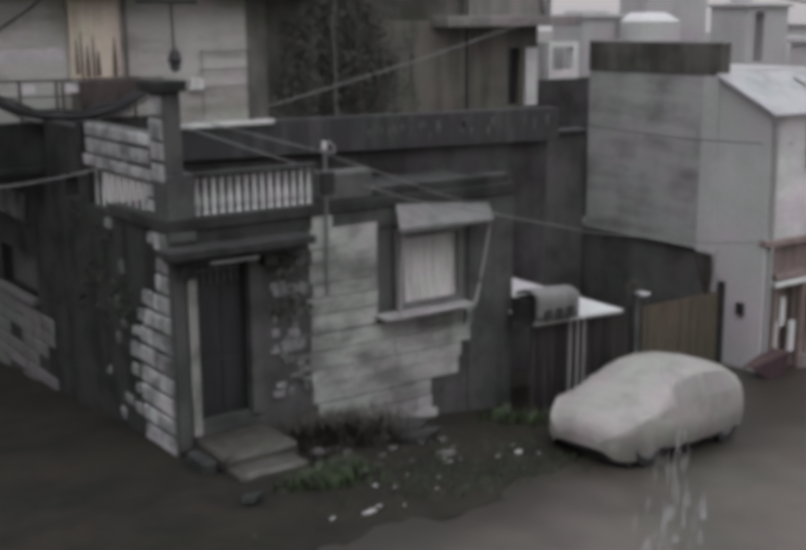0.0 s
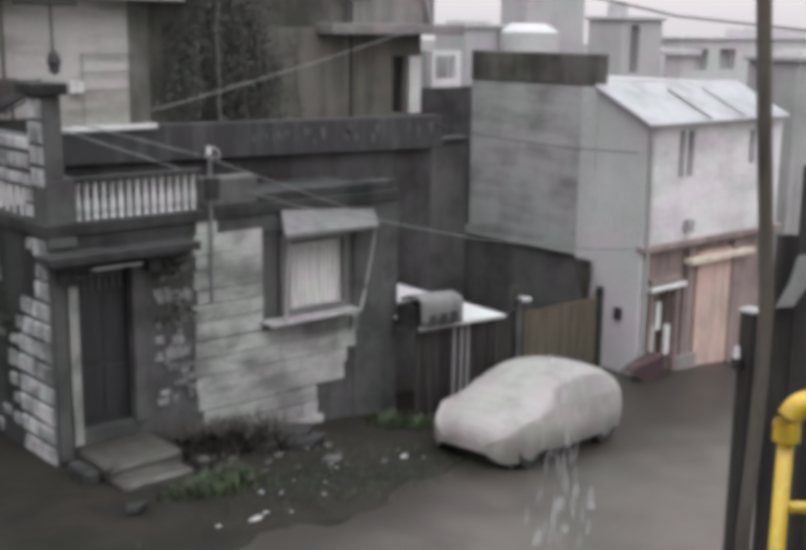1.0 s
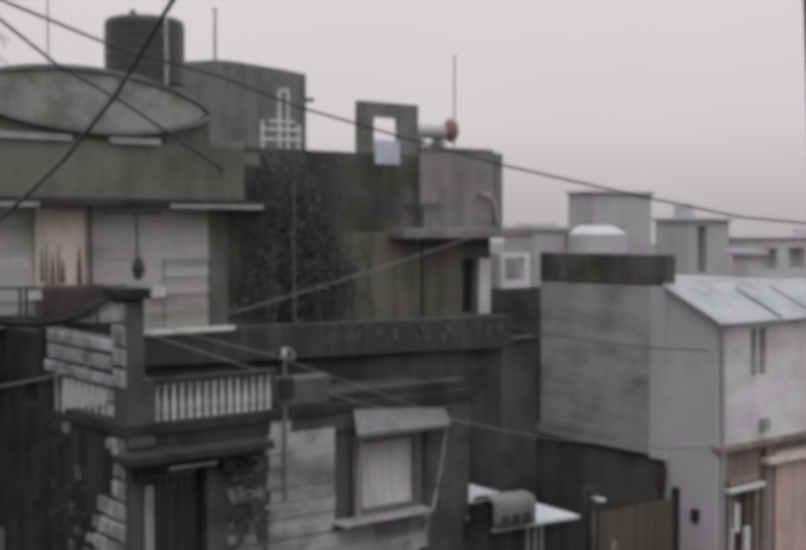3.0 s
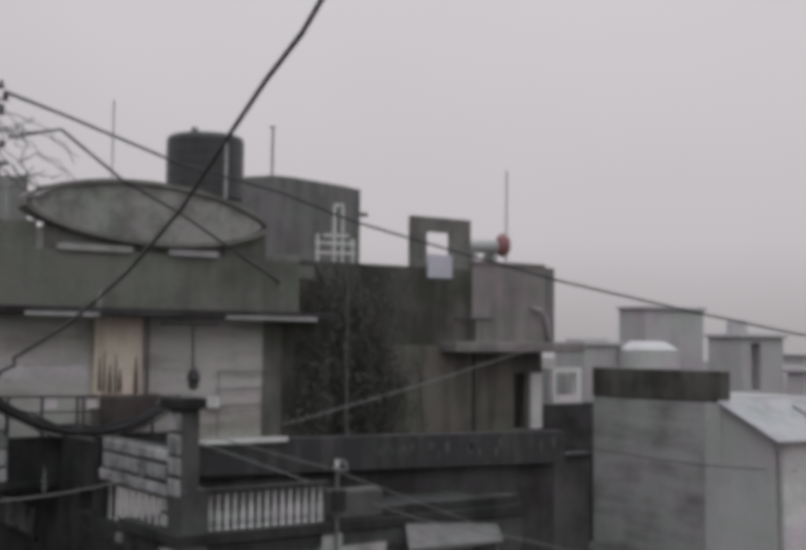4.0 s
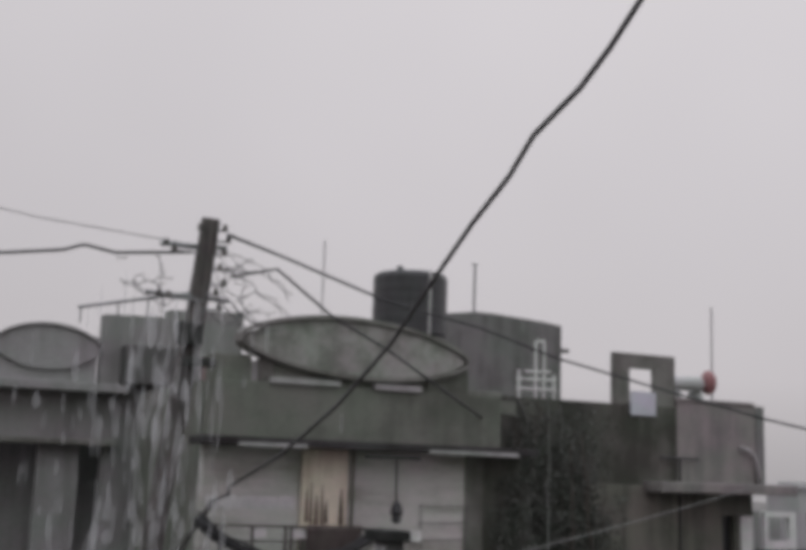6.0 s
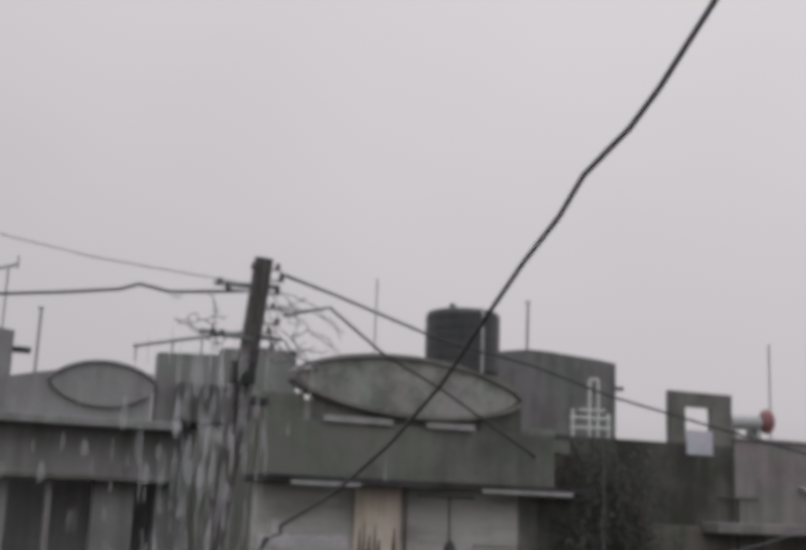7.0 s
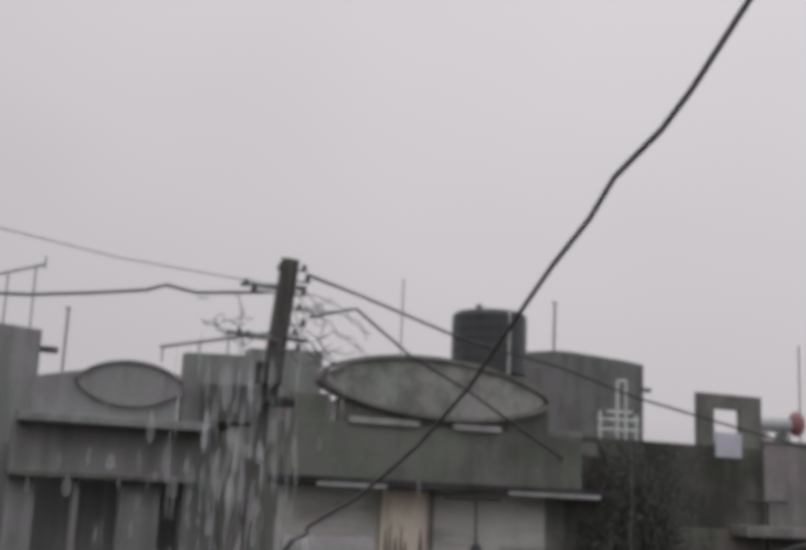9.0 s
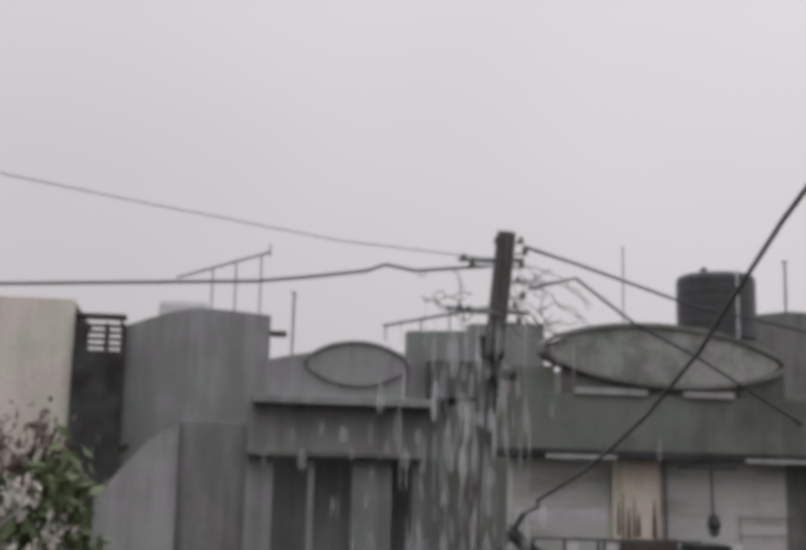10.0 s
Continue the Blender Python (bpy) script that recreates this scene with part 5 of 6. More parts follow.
for x in (0.35, 0.9, 1.5):
    part("mast", tube([(x, 28, 9.3), (x, 28, 10.2 + (x + 0.5) * 0.34)], 0.022, 6), STEEL, yagi)
for k in range(9):
    x = -0.45 + k * 0.26
    part("rod", tube([(x, 27.6, 10.18 + k * 0.088), (x, 28.4, 10.24 + k * 0.088)], 0.014, 5), STEEL, yagi)
part("tip", tube([(1.7, 28, 10.85), (1.7, 28, 11.15)], 0.02, 5), STEEL, yagi)
# Box for a tank behind the aerial, with haze put into its pale colour.
part("hoop", box(-0.9, 0.3, 29.2, 30, 8.9, 9.85, bevel=0.15), FARW, yagi)

# ---- utility pole, wires ----
upole = thing("utility_pole", (3.6, 16.3, ground_z(3.6, 16.3)), "leaning weathered utility pole with insulators and tangled wires", "utility pole")
part("shaft", tube([(3.45, 16.5, ground_z(3.5, 16)), (3.83, 16.3, 4.8), (4.14, 16.05, 7.6), (4.24, 15.85, 9.14)], 0.17, 14, taper=0.135), POLEW, upole)
part("cross_arm", tube([(3.55, 15.95, 8.72), (4.5, 15.85, 8.74)], 0.035, 6), STEEL, upole)
part("cross_arm", tube([(3.4, 16.0, 8.02), (4.6, 15.9, 7.98)], 0.035, 6), STEEL, upole)
part("bracket_arm", tube([(2.56, 16.42, 7.77), (4.1, 16.1, 8.08)], 0.025, 6), STEEL, upole)
for x in (2.6, 3.1, 3.5):
    part("bracket_pin", tube([(x, 16.4 - (x - 2.6) * 0.2, 7.55), (x, 16.4 - (x - 2.6) * 0.2, 7.8 + (x - 2.6) * 0.2)], 0.012, 5), STEEL, upole)
for x, z in ((4.44, 9.02), (4.5, 8.86), (4.45, 8.66), (4.4, 8.44), (4.47, 8.22), (4.36, 8.08), (3.6, 8.72), (3.72, 8.66), (3.55, 8.0), (3.68, 7.98), (4.08, 9.0), (4.42, 7.86)):
    part("insulator", tube([(x, 15.8, z - 0.05), (x, 15.8, z), (x, 15.8, z + 0.05)], 0.048, 8, taper=0.03), POLEW, upole)
    part("insulator_pin", tube([(4.2, 15.88, z - 0.04), (x, 15.8, z - 0.04)], 0.016, 5), STEEL, upole)
part("junction_box", box(3.86, 4.2, 15.75, 15.95, 7.3, 7.62, bevel=0.02), MOSS, upole)
part("junction_box", box(3.95, 4.4, 15.7, 15.9, 7.0, 7.12, bevel=0.02), MOSS, upole)


def wire(label, pts, r, material=CABLE, name="overhead_wire"):
    w = thing(name, pts[0], label, "wire", group="overhead wires")
    part("strand", tube(pts, r, 6), material, w, smooth=True)
    return w


# near cable that comes down from above the viewer to the white wall
wire("thick kinked black cable slung across the street", [(4.29, 2.11, 11.16), (4.24, 5.44, 8.94), (4.23, 6.07, 8.52), (4.22, 6.42, 8.33), (4.18, 6.61, 8.23), (4.15, 6.92, 8.10), (4.19, 7.34, 7.88), (4.32, 8.14, 7.68), (4.46, 9.05, 7.38), (4.72, 10.57, 6.90), (4.85, 12.20, 6.37), (4.88, 13.38, 6.03), (4.93, 14.43, 5.77), (4.93, 15.49, 5.55), (4.99, 16.73, 5.33), (5.4, 18.0, 5.2), (5.46, 18.97, 5.08)], 0.023, OLDCABLE)
wire("dark twisted wire running over the roofs", [(4.47, 15.72, 8.91), (6.21, 18.31, 9.19), (8.5, 19.0, 8.72), (10.6, 19.2, 8.42), (12.31, 19.22, 7.97), (13.9, 18.16, 7.43), (15.48, 16.89, 6.86), (18.2, 15.9, 6.3), (20.11, 14.75, 5.86), (21.75, 12.82, 5.61), (25, 10, 5.2)], 0.024)
wire("dark sagging wire ending on the streaked wall", [(4.57, 15.8, 8.32), (5.57, 16.69, 8.67), (6.7, 17.2, 8.1), (7.85, 17.35, 7.61), (9.45, 17.9, 6.9), (11.5, 19.9, 6.5)], 0.022)
wire("thin grey wire strung to the pole", [(4.16, 15.98, 8.75), (1.88, 16.39, 8.98), (-0.77, 16.44, 9.35), (-2.84, 16.19, 9.6), (-8, 15.5, 10.2)], 0.0075)
wire("thick black service cable along the lane", [(4.02, 16.04, 8.66), (3.0, 16.3, 8.58), (2.57, 16.37, 8.66), (2.3, 16.4, 8.56), (1.6, 16.5, 8.46), (0.74, 16.62, 8.36), (-2.77, 16.5, 8.12), (-8, 16, 8.0)], 0.024)
wire("pale service wire from the terrace to the upper house", sag((8.69, 15.53, 4.35), (17.27, 18.97, 5.66), 0.05), 0.010, CABLEG)
wire("pale service wire over the window hood", [(7.1, 15.4, 4.2), (8.5, 13.9, 3.58), (9.8, 13.5, 3.1), (11.28, 13.3, 2.76), (14.04, 14.16, 2.07), (17.2, 14.3, 1.5), (17.96, 13.8, 1.5)], 0.010, CABLEG)
wire("pale service wire to the mast", [(7.4, 15.4, 4.25), (8.3, 13.6, 3.9), (9.9, 13.5, 3.3), (11.25, 13.3, 2.78)], 0.009, CABLEG)
wire("thin wire across the grey gable", sag((14.25, 15.5, 3.9), (18.6, 13.66, 3.3), 0.12), 0.01)
wire("thin wire across the lane", sag((2.5, 12.0, 4.0), (6.3, 14.5, 3.9), 0.12), 0.01, CABLEG)
rnd = random.Random(8)
tang = thing("tangled_wires", (5, 16.3, 8), "tangle of thin loose wires beside the pole", "wire")
for k in range(16):
    a = Vector((4.4 + rnd.uniform(-0.2, 0.3), 15.85, rnd.uniform(7.8, 8.7)))
    b = Vector((rnd.uniform(4.9, 5.9), 16.6, rnd.uniform(7.6, 8.75)))
    part("loose_strand", tube(sag(a, b, rnd.uniform(-0.22, 0.3), 9, 0.05, k), 0.008, 4), CABLE, tang)
for k in range(7):
    a = Vector((3.9 - rnd.uniform(0, 0.3), 16, rnd.uniform(7.9, 8.7)))
    b = Vector((rnd.uniform(3.0, 3.7), 16.2, rnd.uniform(7.7, 8.65)))
    part("loose_strand", tube(sag(a, b, rnd.uniform(-0.1, 0.35), 9, 0.05, k + 40), 0.008, 4), CABLE, tang)

# ---- things close to the viewer ----
spole = thing("iron_pole", (6.7, 4.15, 0), "slim bent grey iron street pole", "pole")
part("shaft", tube([(6.79, 4.15, ground_z(7, 4)), (6.672, 4.15, 2.33), (6.718, 4.15, 2.97), (6.736, 4.15, 3.44), (6.729, 4.15, 3.91), (6.640, 4.15, 4.50), (6.555, 4.15, 5.03), (6.439, 4.15, 5.85), (6.3, 4.15, 7.5), (6.1, 4.15, 9.0)], 0.047, 14), PIPEG, spole, smooth=True)
gpost = thing("gate_post", (6.8, 4.28, 0), "dark weathered square gate post with a pale cap", "post")
part("post_body", box(6.75, 6.86, 4.24, 4.35, -0.2, 3.8, bevel=0.012), WOODD, gpost)
part("cap", box(6.74, 6.87, 4.23, 4.36, 3.8, 3.82, bevel=0.006), LIGHTC, gpost, "pale cap")
part("white_insulator", tube([(6.72, 4.33, 3.50), (6.72, 4.33, 3.57)], 0.024, 10, taper=0.016), WHITEP, gpost)
part("insulator_bracket", box(6.69, 6.78, 4.29, 4.35, 3.42, 3.5, bevel=0.01), CABLE, gpost)
bwall = thing("board_wall", (7.3, 3.8, 0), "dark tarred board wall at the roadside", "wall")
for k in range(-1, 9):
    a = Vector((7.08, 4.16, 0)) + Vector((0.755, -0.656, 0)) * 0.14 * k
    b = a + Vector((0.755, -0.656, 0)) * 0.132
    bm = bmesh.new()
    n_ = Vector((0.656, 0.755, 0)) * 0.03
    top_ = 4.3 if k < 0 else 4.75 if k < 2 else 5.2 - 0.1 * (k % 3)
    v = [bm.verts.new(p + Vector((0, 0, q))) for q in (-0.2, top_) for p in (a, b, b + n_, a + n_)]
    for q in ((0, 1, 5, 4), (1, 2, 6, 5), (2, 3, 7, 6), (3, 0, 4, 7), (4, 5, 6, 7), (3, 2, 1, 0)):
        bm.faces.new([v[i] for i in q])
    part("board", bm, WOODD, bwall)
sheet = thing("plastic_sheet", (6.95, 4.15, 3.9), "torn pale plastic sheet pinned to the boards", "plastic sheet")
bm = bmesh.new()
v = [bm.verts.new(p) for p in ((6.88, 4.17, 3.84), (6.98, 4.10, 3.85), (7.04, 4.05, 3.98), (7.05, 4.04, 4.2), (6.98, 4.10, 4.18), (6.94, 4.12, 4.0))]
bm.faces.new((v[0], v[1], v[2], v[5]))
bm.faces.new((v[5], v[2], v[3], v[4]))
part("sheet", bm, LANEC, sheet).modifiers.new("thick", "SOLIDIFY").thickness = 0.006
ypipe = thing("yellow_pipe", (4.274, 2.529, 0), "thick yellow painted gas pipe with elbow and flange", "pipe")
part("riser", tube([(4.274, 2.529, 0), (4.274, 2.529, 4.065)], 0.031, 18), YELLOW, ypipe, smooth=True)
bm = bmesh.new()
tube([(4.274 + 0.1 * (1 - math.cos(a)) * 0.755, 2.529 - 0.1 * (1 - math.cos(a)) * 0.656, 4.06 + 0.1 * math.sin(a)) for a in (k * math.pi / 16 for k in range(9))], 0.05, 18, bm)
part("elbow", bm, YELLOW, ypipe, smooth=True)
part("collar", tube([(4.274, 2.529, 4.0), (4.274, 2.529, 4.07)], 0.054, 18), YELLOW, ypipe)
part("arm", tube([(4.36, 2.445, 4.16), (4.75, 2.11, 4.31)], 0.05, 16), YELLOW, ypipe, smooth=True)
part("valve", tube([(4.38, 2.465, 4.2), (4.42, 2.435, 4.3)], 0.045, 12), YELLOW, ypipe)
part("side_branch", tube([(4.3, 2.506, 3.715), (4.6, 2.24, 3.715)], 0.024, 12), YELLOW, ypipe)
part("clamp", box(4.36, 4.5, 2.3, 2.44, 3.58, 3.74, bevel=0.015), CREAM, ypipe, "cream clamp")

# ---- mat, nest of twigs and plate on the shed ----
mat_ob = thing("folded_mat", (12.0, 13.0, 1.1), "pale patterned mat folded over the shed roof", "mat")
bm = bmesh.new()
rows = []
for i in range(13):
    u = i / 12
    r_ = []
    for j in range(9):
        s = j / 8
        y = 13.45 - 0.5 * min(1, s * 1.6)
        z = 1.50 - 0.05 * u + 0.1 * math.sin(min(1, s * 1.6) * 2.6) - (0.42 * max(0, s - 0.6) / 0.4) + 0.02 * noise.noise((u * 5, s * 5, 1))
        r_.append(bm.verts.new((11.72 + 0.85 * u, y - 0.02 * (s > 0.6), z)))
    rows.append(r_)
for a, b in zip(rows, rows[1:]):
    for j in range(8):
        bm.faces.new((a[j], b[j], b[j + 1], a[j + 1]))
m_ = part("mat_sheet", bm, GREYP, mat_ob, smooth=True)
sol = m_.modifiers.new("thick", "SOLIDIFY")
sol.thickness = 0.04
for k in range(3):
    part("dark_pattern", box(11.86 + k * 0.22, 12.0 + k * 0.22, 12.90, 12.915, 1.12, 1.3, bevel=0.004), MOSS, mat_ob)
part("support_board", box(11.7, 12.6, 13.1, 13.5, 1.05, 1.42), MOSS, shed)
nest = thing("twig_bundle", (14.1, 13.25, 1.2), "small bundle of twigs and a pale plate on the post", "bundle")
for k in range(22):
    a = rnd.uniform(0, 6.28)
    c = Vector((14.08, 13.25, 1.28))
    part("twig", tube([c + Vector((math.cos(a) * 0.12, math.sin(a) * 0.1, rnd.uniform(-0.06, 0.02))), c + Vector((-math.cos(a + 0.6) * 0.14, -math.sin(a + 0.6) * 0.1, rnd.uniform(0.0, 0.14)))], 0.007, 4), DRYLEAF, nest)
part("plate", tube([(14.25, 13.2, 1.16), (14.25, 13.2, 1.18)], 0.13, 16), LIGHTC, nest)


part("wall_box", box(HX - 0.07, HX, 14.08, 14.24, 0.04, 0.28, bevel=0.012), CABLE, far_house)
bare = thing("bare_bush", (17.6, 14.7, 0.4), "leafless dark bush over the gate", "bush")
for k in range(30):
    a, u = rnd.uniform(0, 6.28), rnd.uniform(0.1, 0.38)
    c = Vector((17.62, 14.72, 0.35))
    e = c + Vector((math.cos(a) * u, 0.4 * math.sin(a) * u, rnd.uniform(0.3, 0.95)))
    part("twig", tube([c, c.lerp(e, 0.5) + Vector((0, 0, 0.08)), e], 0.016, 4, taper=0.006), BARK, bare)


# ---- plants, rubble, litter ----
def blades(name, label, spots, count, height, material, lean=0.5, seed=1, width=0.012):
    """Many thin leaves that grow from the ground."""
    rnd = random.Random(seed)
    verts, faces = [], []
    for _ in range(count):
        cx, cy, sx, sy = rnd.choice(spots)
        x, y = rnd.gauss(cx, sx), rnd.gauss(cy, sy)
        z = ground_z(x, y) + 0.03
        a, h = rnd.uniform(0, 6.28), height * rnd.uniform(0.4, 1.2)
        dx, dy = math.cos(a) * h * lean * rnd.random(), math.sin(a) * h * lean * rnd.random()
        px, py = -math.sin(a) * width, math.cos(a) * width
        k = len(verts)
        verts += [(x - px, y - py, z), (x + px, y + py, z), (x + dx * 0.4 + px * 0.8, y + dy * 0.4 + py * 0.8, z + h * 0.6), (x + dx * 0.4 - px * 0.8, y + dy * 0.4 - py * 0.8, z + h * 0.6), (x + dx, y + dy, z + h)]
        faces += [(k, k + 1, k + 2, k + 3), (k + 3, k + 2, k + 4)]
    me = bpy.data.meshes.new(name)
    me.from_pydata(verts, [], faces)
    me.materials.append(material)
    return tagged(new(name, me), label, "grass", kind="stuff")


blades("grass", "bright green tuft of wet grass by the steps", [(7.15, 11.95, 0.2, 0.1), (7.5, 12.0, 0.2, 0.12), (7.8, 12.2, 0.14, 0.1)], 1900, 0.17, GRASS, 0.8, 2)
blades("grass", "thin patchy grass on the muddy verge", [(9.6, 12.0, 0.8, 0.5), (10.6, 12.4, 0.6, 0.5), (8.6, 11.6, 0.6, 0.4), (9.0, 11.2, 1.0, 0.3)], 2600, 0.055, GRASS, 1.0, 3, 0.008)
blades("weeds", "dry brown weeds along the foot of the wall", [(8.1, 13.2, 0.2, 0.12), (8.5, 13.3, 0.25, 0.12), (7.85, 13.3, 0.12, 0.12), (8.9, 13.1, 0.25, 0.15)], 1500, 0.4, DRYLEAF, 1.3, 4, 0.016)
blades("weeds", "low green weeds beside the shed", [(11.3, 13.2, 0.2, 0.12), (11.6, 12.9, 0.2, 0.1)], 260, 0.17, LEAF, 0.9, 5, 0.016)


def leaves_on(name, label, category, box_, count, size, material, parent=None, seed=3, kind="stuff"):
    rnd = random.Random(seed)
    verts, faces = [], []
    for _ in range(count):
        c = Vector([rnd.uniform(a, b) for a, b in box_])
        if noise.noise(c * 2.2) < -0.05:
            continue
        m = Euler([rnd.uniform(0, 6.28) for _ in range(3)]).to_matrix()
        s = size * rnd.uniform(0.5, 1.3)
        k = len(verts)
        verts += [tuple(c + m @ Vector(p)) for p in ((-s, 0, 0), (0, -0.45 * s, 0.1 * s), (s, 0, 0), (0, 0.45 * s, 0.1 * s))]
        faces.append((k, k + 1, k + 2, k + 3))
    me = bpy.data.meshes.new(name)
    me.from_pydata(verts, [], faces)
    me.materials.append(material)
    return tagged(new(name, me), label, category, kind=kind)


leaves_on("creeper", "dark creeper leaves on the wall beside the door", "creeper", ((7.58, 8.2), (13.58, 13.68), (1.7, 3.0)), 520, 0.04, CREEPLEAF, seed=6)
leaves_on("creeper", "dark creeper leaves on the lane wall", "creeper", ((6.08, 6.19), (14.7, 17.0), (1.4, 2.9)), 620, 0.04, CREEPLEAF, seed=7)

rnd = random.Random(21)


def rock(name, x, y, r, material, label, group, flat=0.6):
    bm = bmesh.new()
    bmesh.ops.create_icosphere(bm, subdivisions=1 if r > 0.03 else 2, radius=r)
    sx, sy = rnd.uniform(0.8, 1.9), rnd.uniform(0.6, 1.2)
    for v in bm.verts:
        n_ = 1 + 0.5 * noise.noise(v.co * (1.6 / r) + Vector((x * 7, y * 5, 0)))
        v.co = Vector((v.co.x * sx * n_, v.co.y * sy * n_, v.co.z * flat * n_))
    bmesh.ops.translate(bm, verts=bm.verts, vec=(x, y, ground_z(x, y) + 0.05 + r * flat * 0.55))
    return tagged(part(name, bm, material), label, "stone", group)


for k in range(20):
    x = rnd.uniform(7.9, 9.8)
    rock("rubble_stone", x, rnd.uniform(11.9, 13.2), rnd.uniform(0.03, 0.085), STONE, "grey lump of wall rubble", "rubble on the verge")
for x, y, r in ((9.35, 13.05, 0.26), (9.5, 12.8, 0.2), (8.9, 12.9, 0.14), (6.3, 11.85, 0.11), (7.75, 12.75, 0.15)):
    rock("rubble_stone", x, y, r, MOSS if x > 8.5 or x < 7 else STONE, "dark lump of broken masonry", "rubble on the verge", 0.75)
for k in range(24):
    x, y = rnd.choice(((8.35, 11.6), (8.6, 11.5), (7.3, 10.9), (8.0, 11.0), (10.2, 12.2), (11.0, 12.0), (9.4, 11.9), (7.7, 12.2)))
    x, y = rnd.gauss(x, 0.3), rnd.gauss(y, 0.22)
    rock("litter_scrap", x, y, rnd.uniform(0.010, 0.024) * (3.0 if k in (3, 11) else 1), LITTER, "pale scrap of litter", "litter on the verge", 0.3)

# flowering shrub close by
shrub = thing("flowering_shrub", (-1.4, 10.8, 0), "tall green shrub with pale faded blossoms", "shrub")
part("trunk", tube([(-1.5, 10.8, ground_z(-1.5, 10.8)), (-1.45, 10.85, 2.5), (-1.6, 10.75, 4.6)], 0.09, 8, taper=0.04), BARK, shrub)
rnd = random.Random(5)
tips = []
for k in range(26):
    a = rnd.uniform(0, 6.28)
    r_ = 0.62 * math.sqrt(rnd.random())
    tips.append(Vector((-1.78 + r_ * math.cos(a), 10.8 + r_ * math.sin(a), 4.55 + 1.0 * rnd.random())))
# tall flower heads that stand clear of the leaves, and low fresh ones
heads = [Vector(q) for q in ((-1.47, 10.75, 6.02), (-1.34, 10.85, 5.86), (-1.78, 10.7, 5.95), (-2.0, 10.9, 6.1), (-1.62, 10.9, 5.72))]
fresh = [Vector(q) for q in ((-1.52, 10.35, 5.5), (-1.62, 10.3, 5.36), (-1.25, 10.4, 5.12), (-1.7, 10.3, 5.05), (-2.0, 10.5, 5.5), (-1.4, 10.3, 4.95))]
for tip in tips + heads + fresh:
    part("limb", tube([(-1.52, 10.8, rnd.uniform(3.2, 4.5)), tuple(Vector((-1.7, 10.8, 4.6)).lerp(tip, 0.6)), tuple(tip)], 0.026, 5, taper=0.008), BARK, shrub)
for nm, mt, ends, per, sz, wide, high in (("crown", SHRUBLEAF, tips, 190, 0.09, 0.15, 0.17), ("faded_blossom", FADED, heads, 85, 0.045, 0.07, 0.12), ("blossom", FLOWER, fresh, 60, 0.05, 0.075, 0.08)):
    bm = bmesh.new()
    for tip in ends:
        for _ in range(per):
            c = tip + Vector((rnd.gauss(0, wide), rnd.gauss(0, wide), rnd.gauss(-0.08, high)))
            m = Euler([rnd.uniform(0, 6.28) for _ in range(3)]).to_matrix()
            s = sz * rnd.uniform(0.6, 1.3)
            bm.faces.new([bm.verts.new(c + m @ Vector(p)) for p in ((-s, 0, 0), (0, -0.45 * s, 0.015), (s, 0, 0), (0, 0.45 * s, 0.015))])
    part(nm, bm, mt, shrub)

# the viewer's own building, behind and below
own = thing("own_building", (-2, -2.5, 0), "plain grey building behind the balcony", "building")
part("wall", box(-8, 7, -3.2, -2.6, -0.5, 9), GREYP, own)

# dead climbers on the dark wall
vine = thing("dead_climber", (12.2, 19.9, 4.5), "thin grey dead climber stems on the dark wall", "climber")
rnd = random.Random(31)
for x0, z0, x1, z1 in ((11.85, 7.2, 13.1, 4.6), (12.3, 6.6, 12.5, 4.4), (12.0, 6.2, 13.3, 4.2), (12.9, 7.1, 13.0, 5.0), (11.7, 5.9, 12.2, 4.2), (13.4, 6.0, 13.2, 4.3)):
    part("stem", tube(sag((x0, 19.93, z0), (x1, 19.9, z1), rnd.uniform(-0.1, 0.2), 12, 0.03, int(x0 * 10)), 0.028 if x0 == 11.85 else 0.012, 6), GREYP, vine)

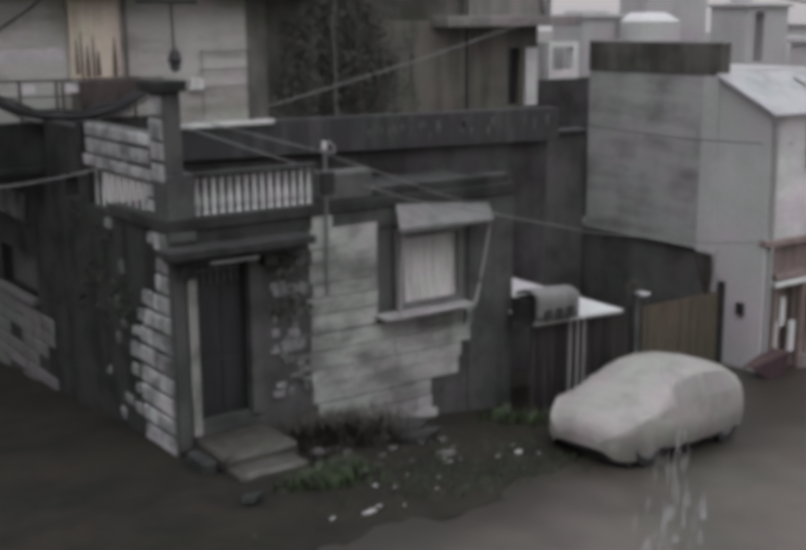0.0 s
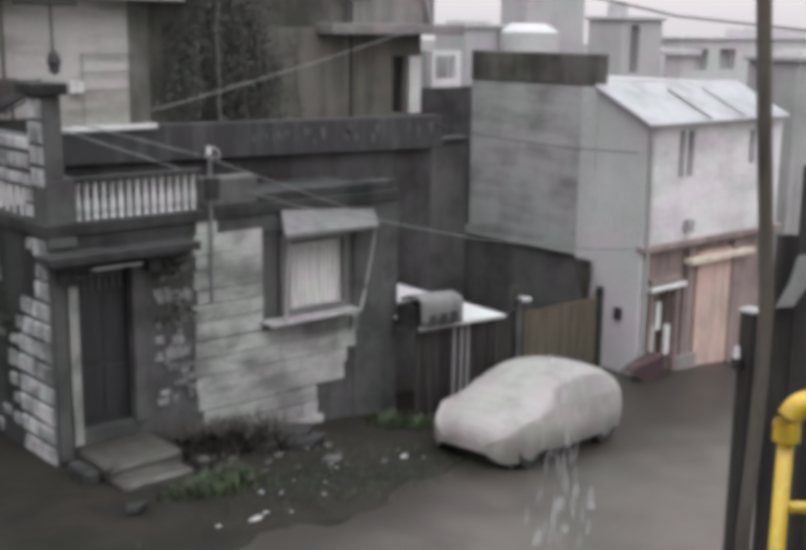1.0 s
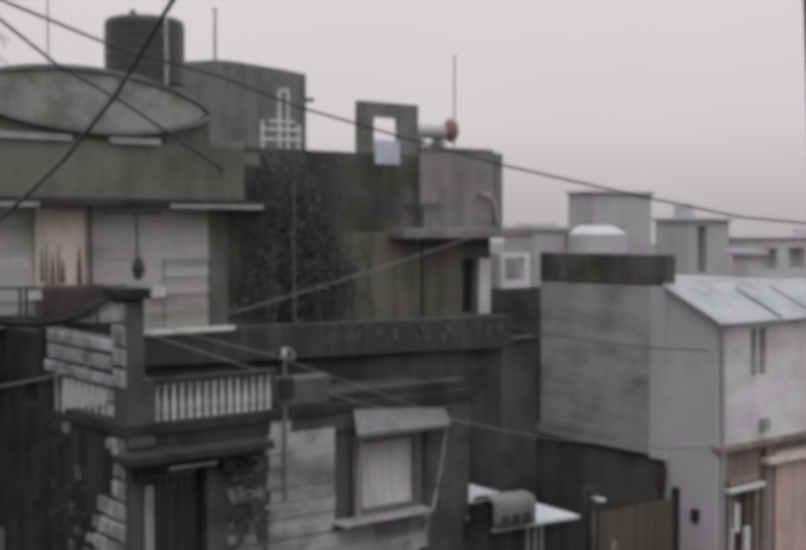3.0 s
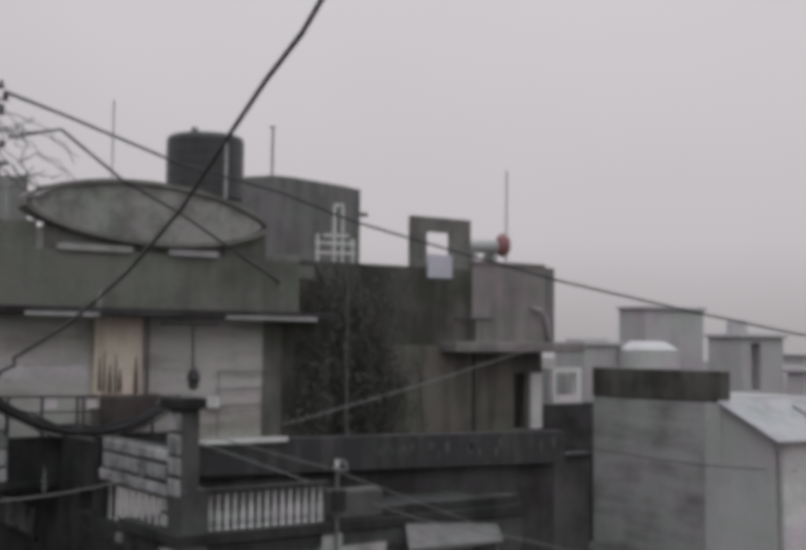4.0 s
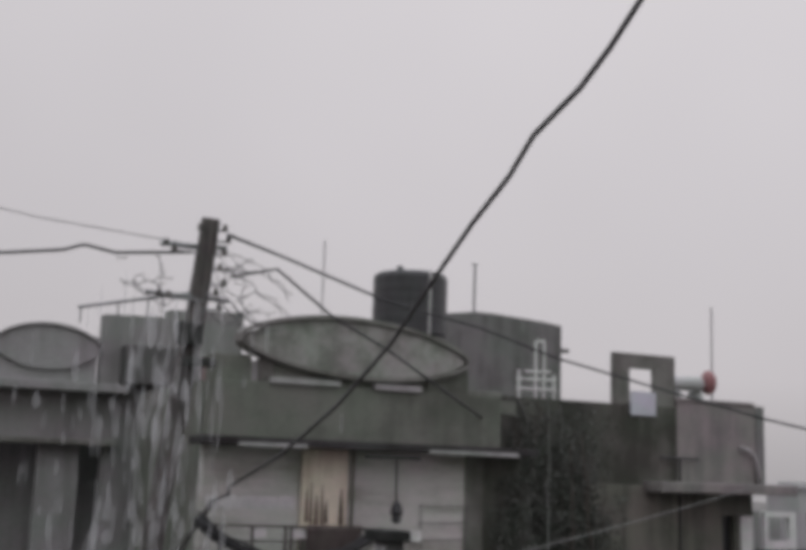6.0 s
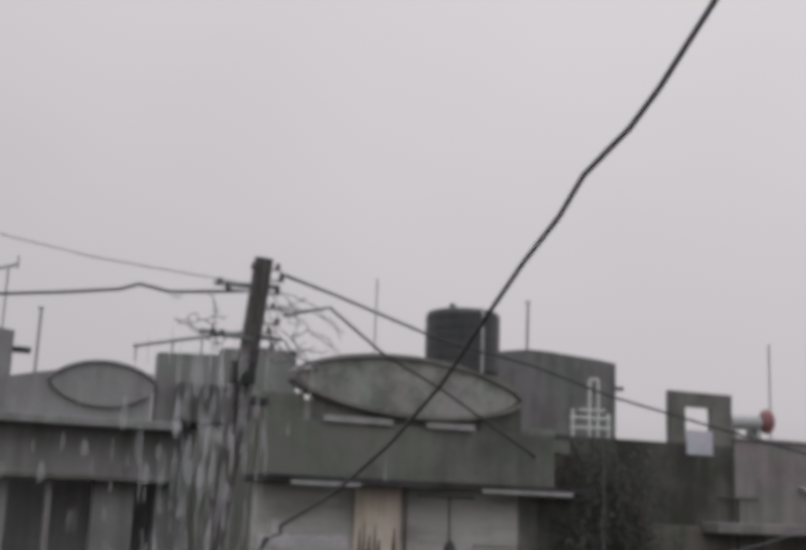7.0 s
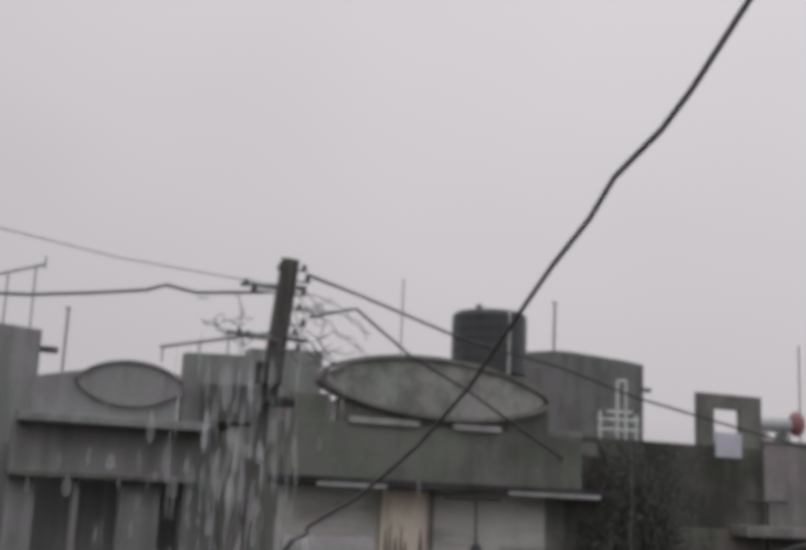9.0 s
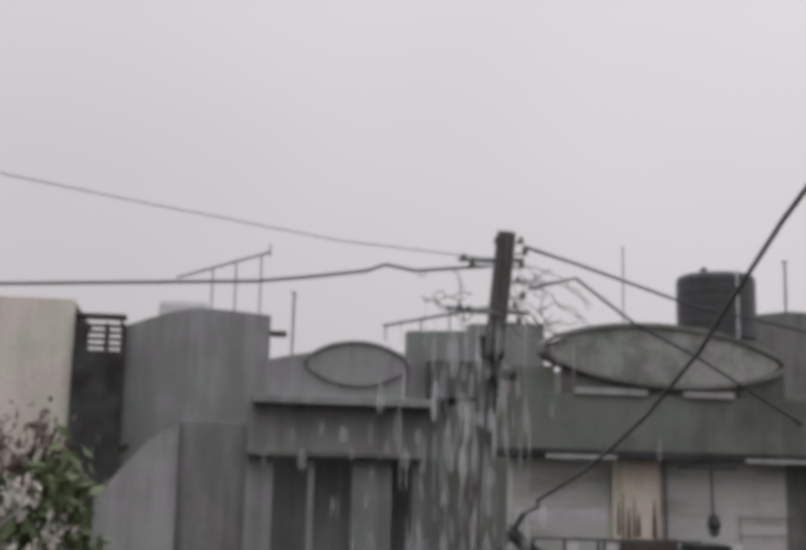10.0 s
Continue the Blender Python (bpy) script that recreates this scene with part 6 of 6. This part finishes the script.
# dark tree growth against the wall, with pale stems
def hanging_growth():
    """A tall mass of dark wet creeper that hangs down the wall in trails, thin at its edges."""
    rnd = random.Random(12)
    g = thing("hanging_creeper", (12.4, 19.4, 3.7), "mass of dark wet creeper trailing down between the two houses", "creeper")
    verts, faces = [], []
    for k in range(400):
        x = 10.45 + 3.9 * (0.7 * rnd.random() + 0.3 * rnd.random())
        edge = min(1.0, abs(x - 12.3) / 2.0)
        long_ = rnd.random() < 0.35
        top = rnd.uniform(6.4, 7.15) if long_ and x > 11.6 else rnd.uniform(5.0, 6.0) - 0.4 * edge
        bot = rnd.uniform(4.6, 5.8) if long_ else rnd.uniform(3.6, 4.3)
        y = 18.74 + rnd.random() * 0.22 if x < 11.45 else 19.4 + rnd.random() * 0.5
        sway = rnd.uniform(-0.25, 0.25)
        if k % 9 == 0:
            part("trail", tube([(x + sway * (i / 6) ** 2, y, top + (bot - top) * i / 6) for i in range(7)], 0.011, 4), BARK, g)
        for _ in range(int((20 if long_ else 62) * max(0.12, 1 - edge ** 1.5))):
            u = rnd.random()
            c = Vector((x + sway * u * u + rnd.gauss(0, 0.07), y + rnd.gauss(0, 0.05), top + (bot - top) * u))
            m = Euler([rnd.uniform(-0.7, 0.7) + 1.45, rnd.uniform(-0.6, 0.6), rnd.uniform(-0.7, 0.7)]).to_matrix()
            s = rnd.uniform(0.025, 0.05)
            q = len(verts)
            verts += [tuple(c + m @ Vector(p)) for p in ((-0.6 * s, 0, 0), (0, -s, 0.1 * s), (0.6 * s, 0, 0), (0, s, 0.1 * s))]
            faces.append((q, q + 1, q + 2, q + 3))
    me = bpy.data.meshes.new("leaves")
    me.from_pydata([tuple(Vector(v) - g.location) for v in verts], [], faces)
    me.materials.append(DARKLEAF)
    ob = new("leaves", me)
    ob.parent = g
    return g


hanging_growth()
stems = thing("pale_stems", (12.2, 19.2, 3.7), "slender grey tree stems between the two houses", "tree")
rnd = random.Random(52)
for k in range(4):
    x = 11.6 + k * 0.55 + rnd.uniform(-0.08, 0.08)
    part("stem", tube(sag((x, 18.66 if x < 11.5 else 19.22, 3.66), (x + rnd.uniform(-0.3, 0.3), 19.3, rnd.uniform(6.0, 7.3)), rnd.uniform(-0.05, 0.05), 8, 0.03, k), 0.022, 6, taper=0.01), GREYP if k == 1 else BARK, stems)

tmast = thing("wall_mast", (15.9, 19.915, 3.6), "dark T-shaped iron mast fixed to the brown wall", "mast")
part("mast", tube([(15.9, 19.915, 3.62), (15.9, 19.915, 6.14)], 0.026, 6), CABLE, tmast)
part("crossbar", tube([(15.4, 19.915, 6.14), (16.4, 19.915, 6.14)], 0.026, 6), CABLE, tmast)
part("bent_pipe", tube([(17.55, 19.92, 6.42), (17.8, 19.9, 6.38), (17.98, 19.9, 6.2), (18.05, 19.9, 5.9), (18.08, 19.9, 5.64)], 0.04, 8), LIGHTC, dark, "pale bent drain pipe", smooth=True)
bars = thing("wall_shelf", (9.7, 18.9, 4.3), "thin grey shelf bars on the white wall", "shelf")
for z in (4.45, 4.75, 5.05):
    part("bar", tube([(9.25, 18.93, z), (10.3, 18.93, z + 0.02)], 0.011, 6), GREYP, bars)
for x in (9.3, 10.2):
    part("upright", tube([(x, 18.94, 3.66), (x, 18.94, 5.1)], 0.008, 6), GREYP, bars)

# rain water spilling from the gutter overhead

def falling_water(cx, cy, spread, z_top, z_bot, count, seed, length=0.24):
    """Drops and strands drawn long by their fall."""
    rnd = random.Random(seed)
    bm = bmesh.new()
    right = Vector((0.92, -0.38, 0)) if cx < 2 else Vector((0.7, -0.71, 0))
    for _ in range(count):
        c = Vector((cx, cy, 0)) + right * (rnd.gauss(0, spread) + 0.5 * spread * math.sin(rnd.choice((0.3, 1.9, 2.2, 4.4, 5.0)) * 3.7)) + Vector((rnd.gauss(0, 1.3 * spread), rnd.gauss(0, 1.6 * spread), rnd.uniform(z_bot, z_top)))
        h, w_ = length * rnd.uniform(0.25, 1.0), rnd.uniform(0.0018, 0.0045) * (3.0 if rnd.random() < 0.18 else 1.0)
        ring = []
        for q, r in ((0.0, 0.15), (0.25, 1.0), (0.6, 0.8), (1.0, 0.1)):
            ring.append([bm.verts.new(c + Vector((w_ * r * math.cos(k * 1.2566), w_ * r * math.sin(k * 1.2566), h * q))) for k in range(5)])
        for a, b in zip(ring, ring[1:]):
            for k in range(5):
                bm.faces.new((a[k], a[(k + 1) % 5], b[(k + 1) % 5], b[k]))
    return tagged(part("falling_water", bm, WATER, smooth=True), "rain water spilling down from the gutter", "water", kind="stuff")


falling_water(0.42, 2.66, 0.05, 5.95, 3.0, 800, 41, 0.13)
falling_water(0.33, 2.68, 0.1, 5.8, 3.0, 420, 42, 0.1)
falling_water(2.36, 2.04, 0.022, 4.75, 2.5, 300, 44, 0.08)
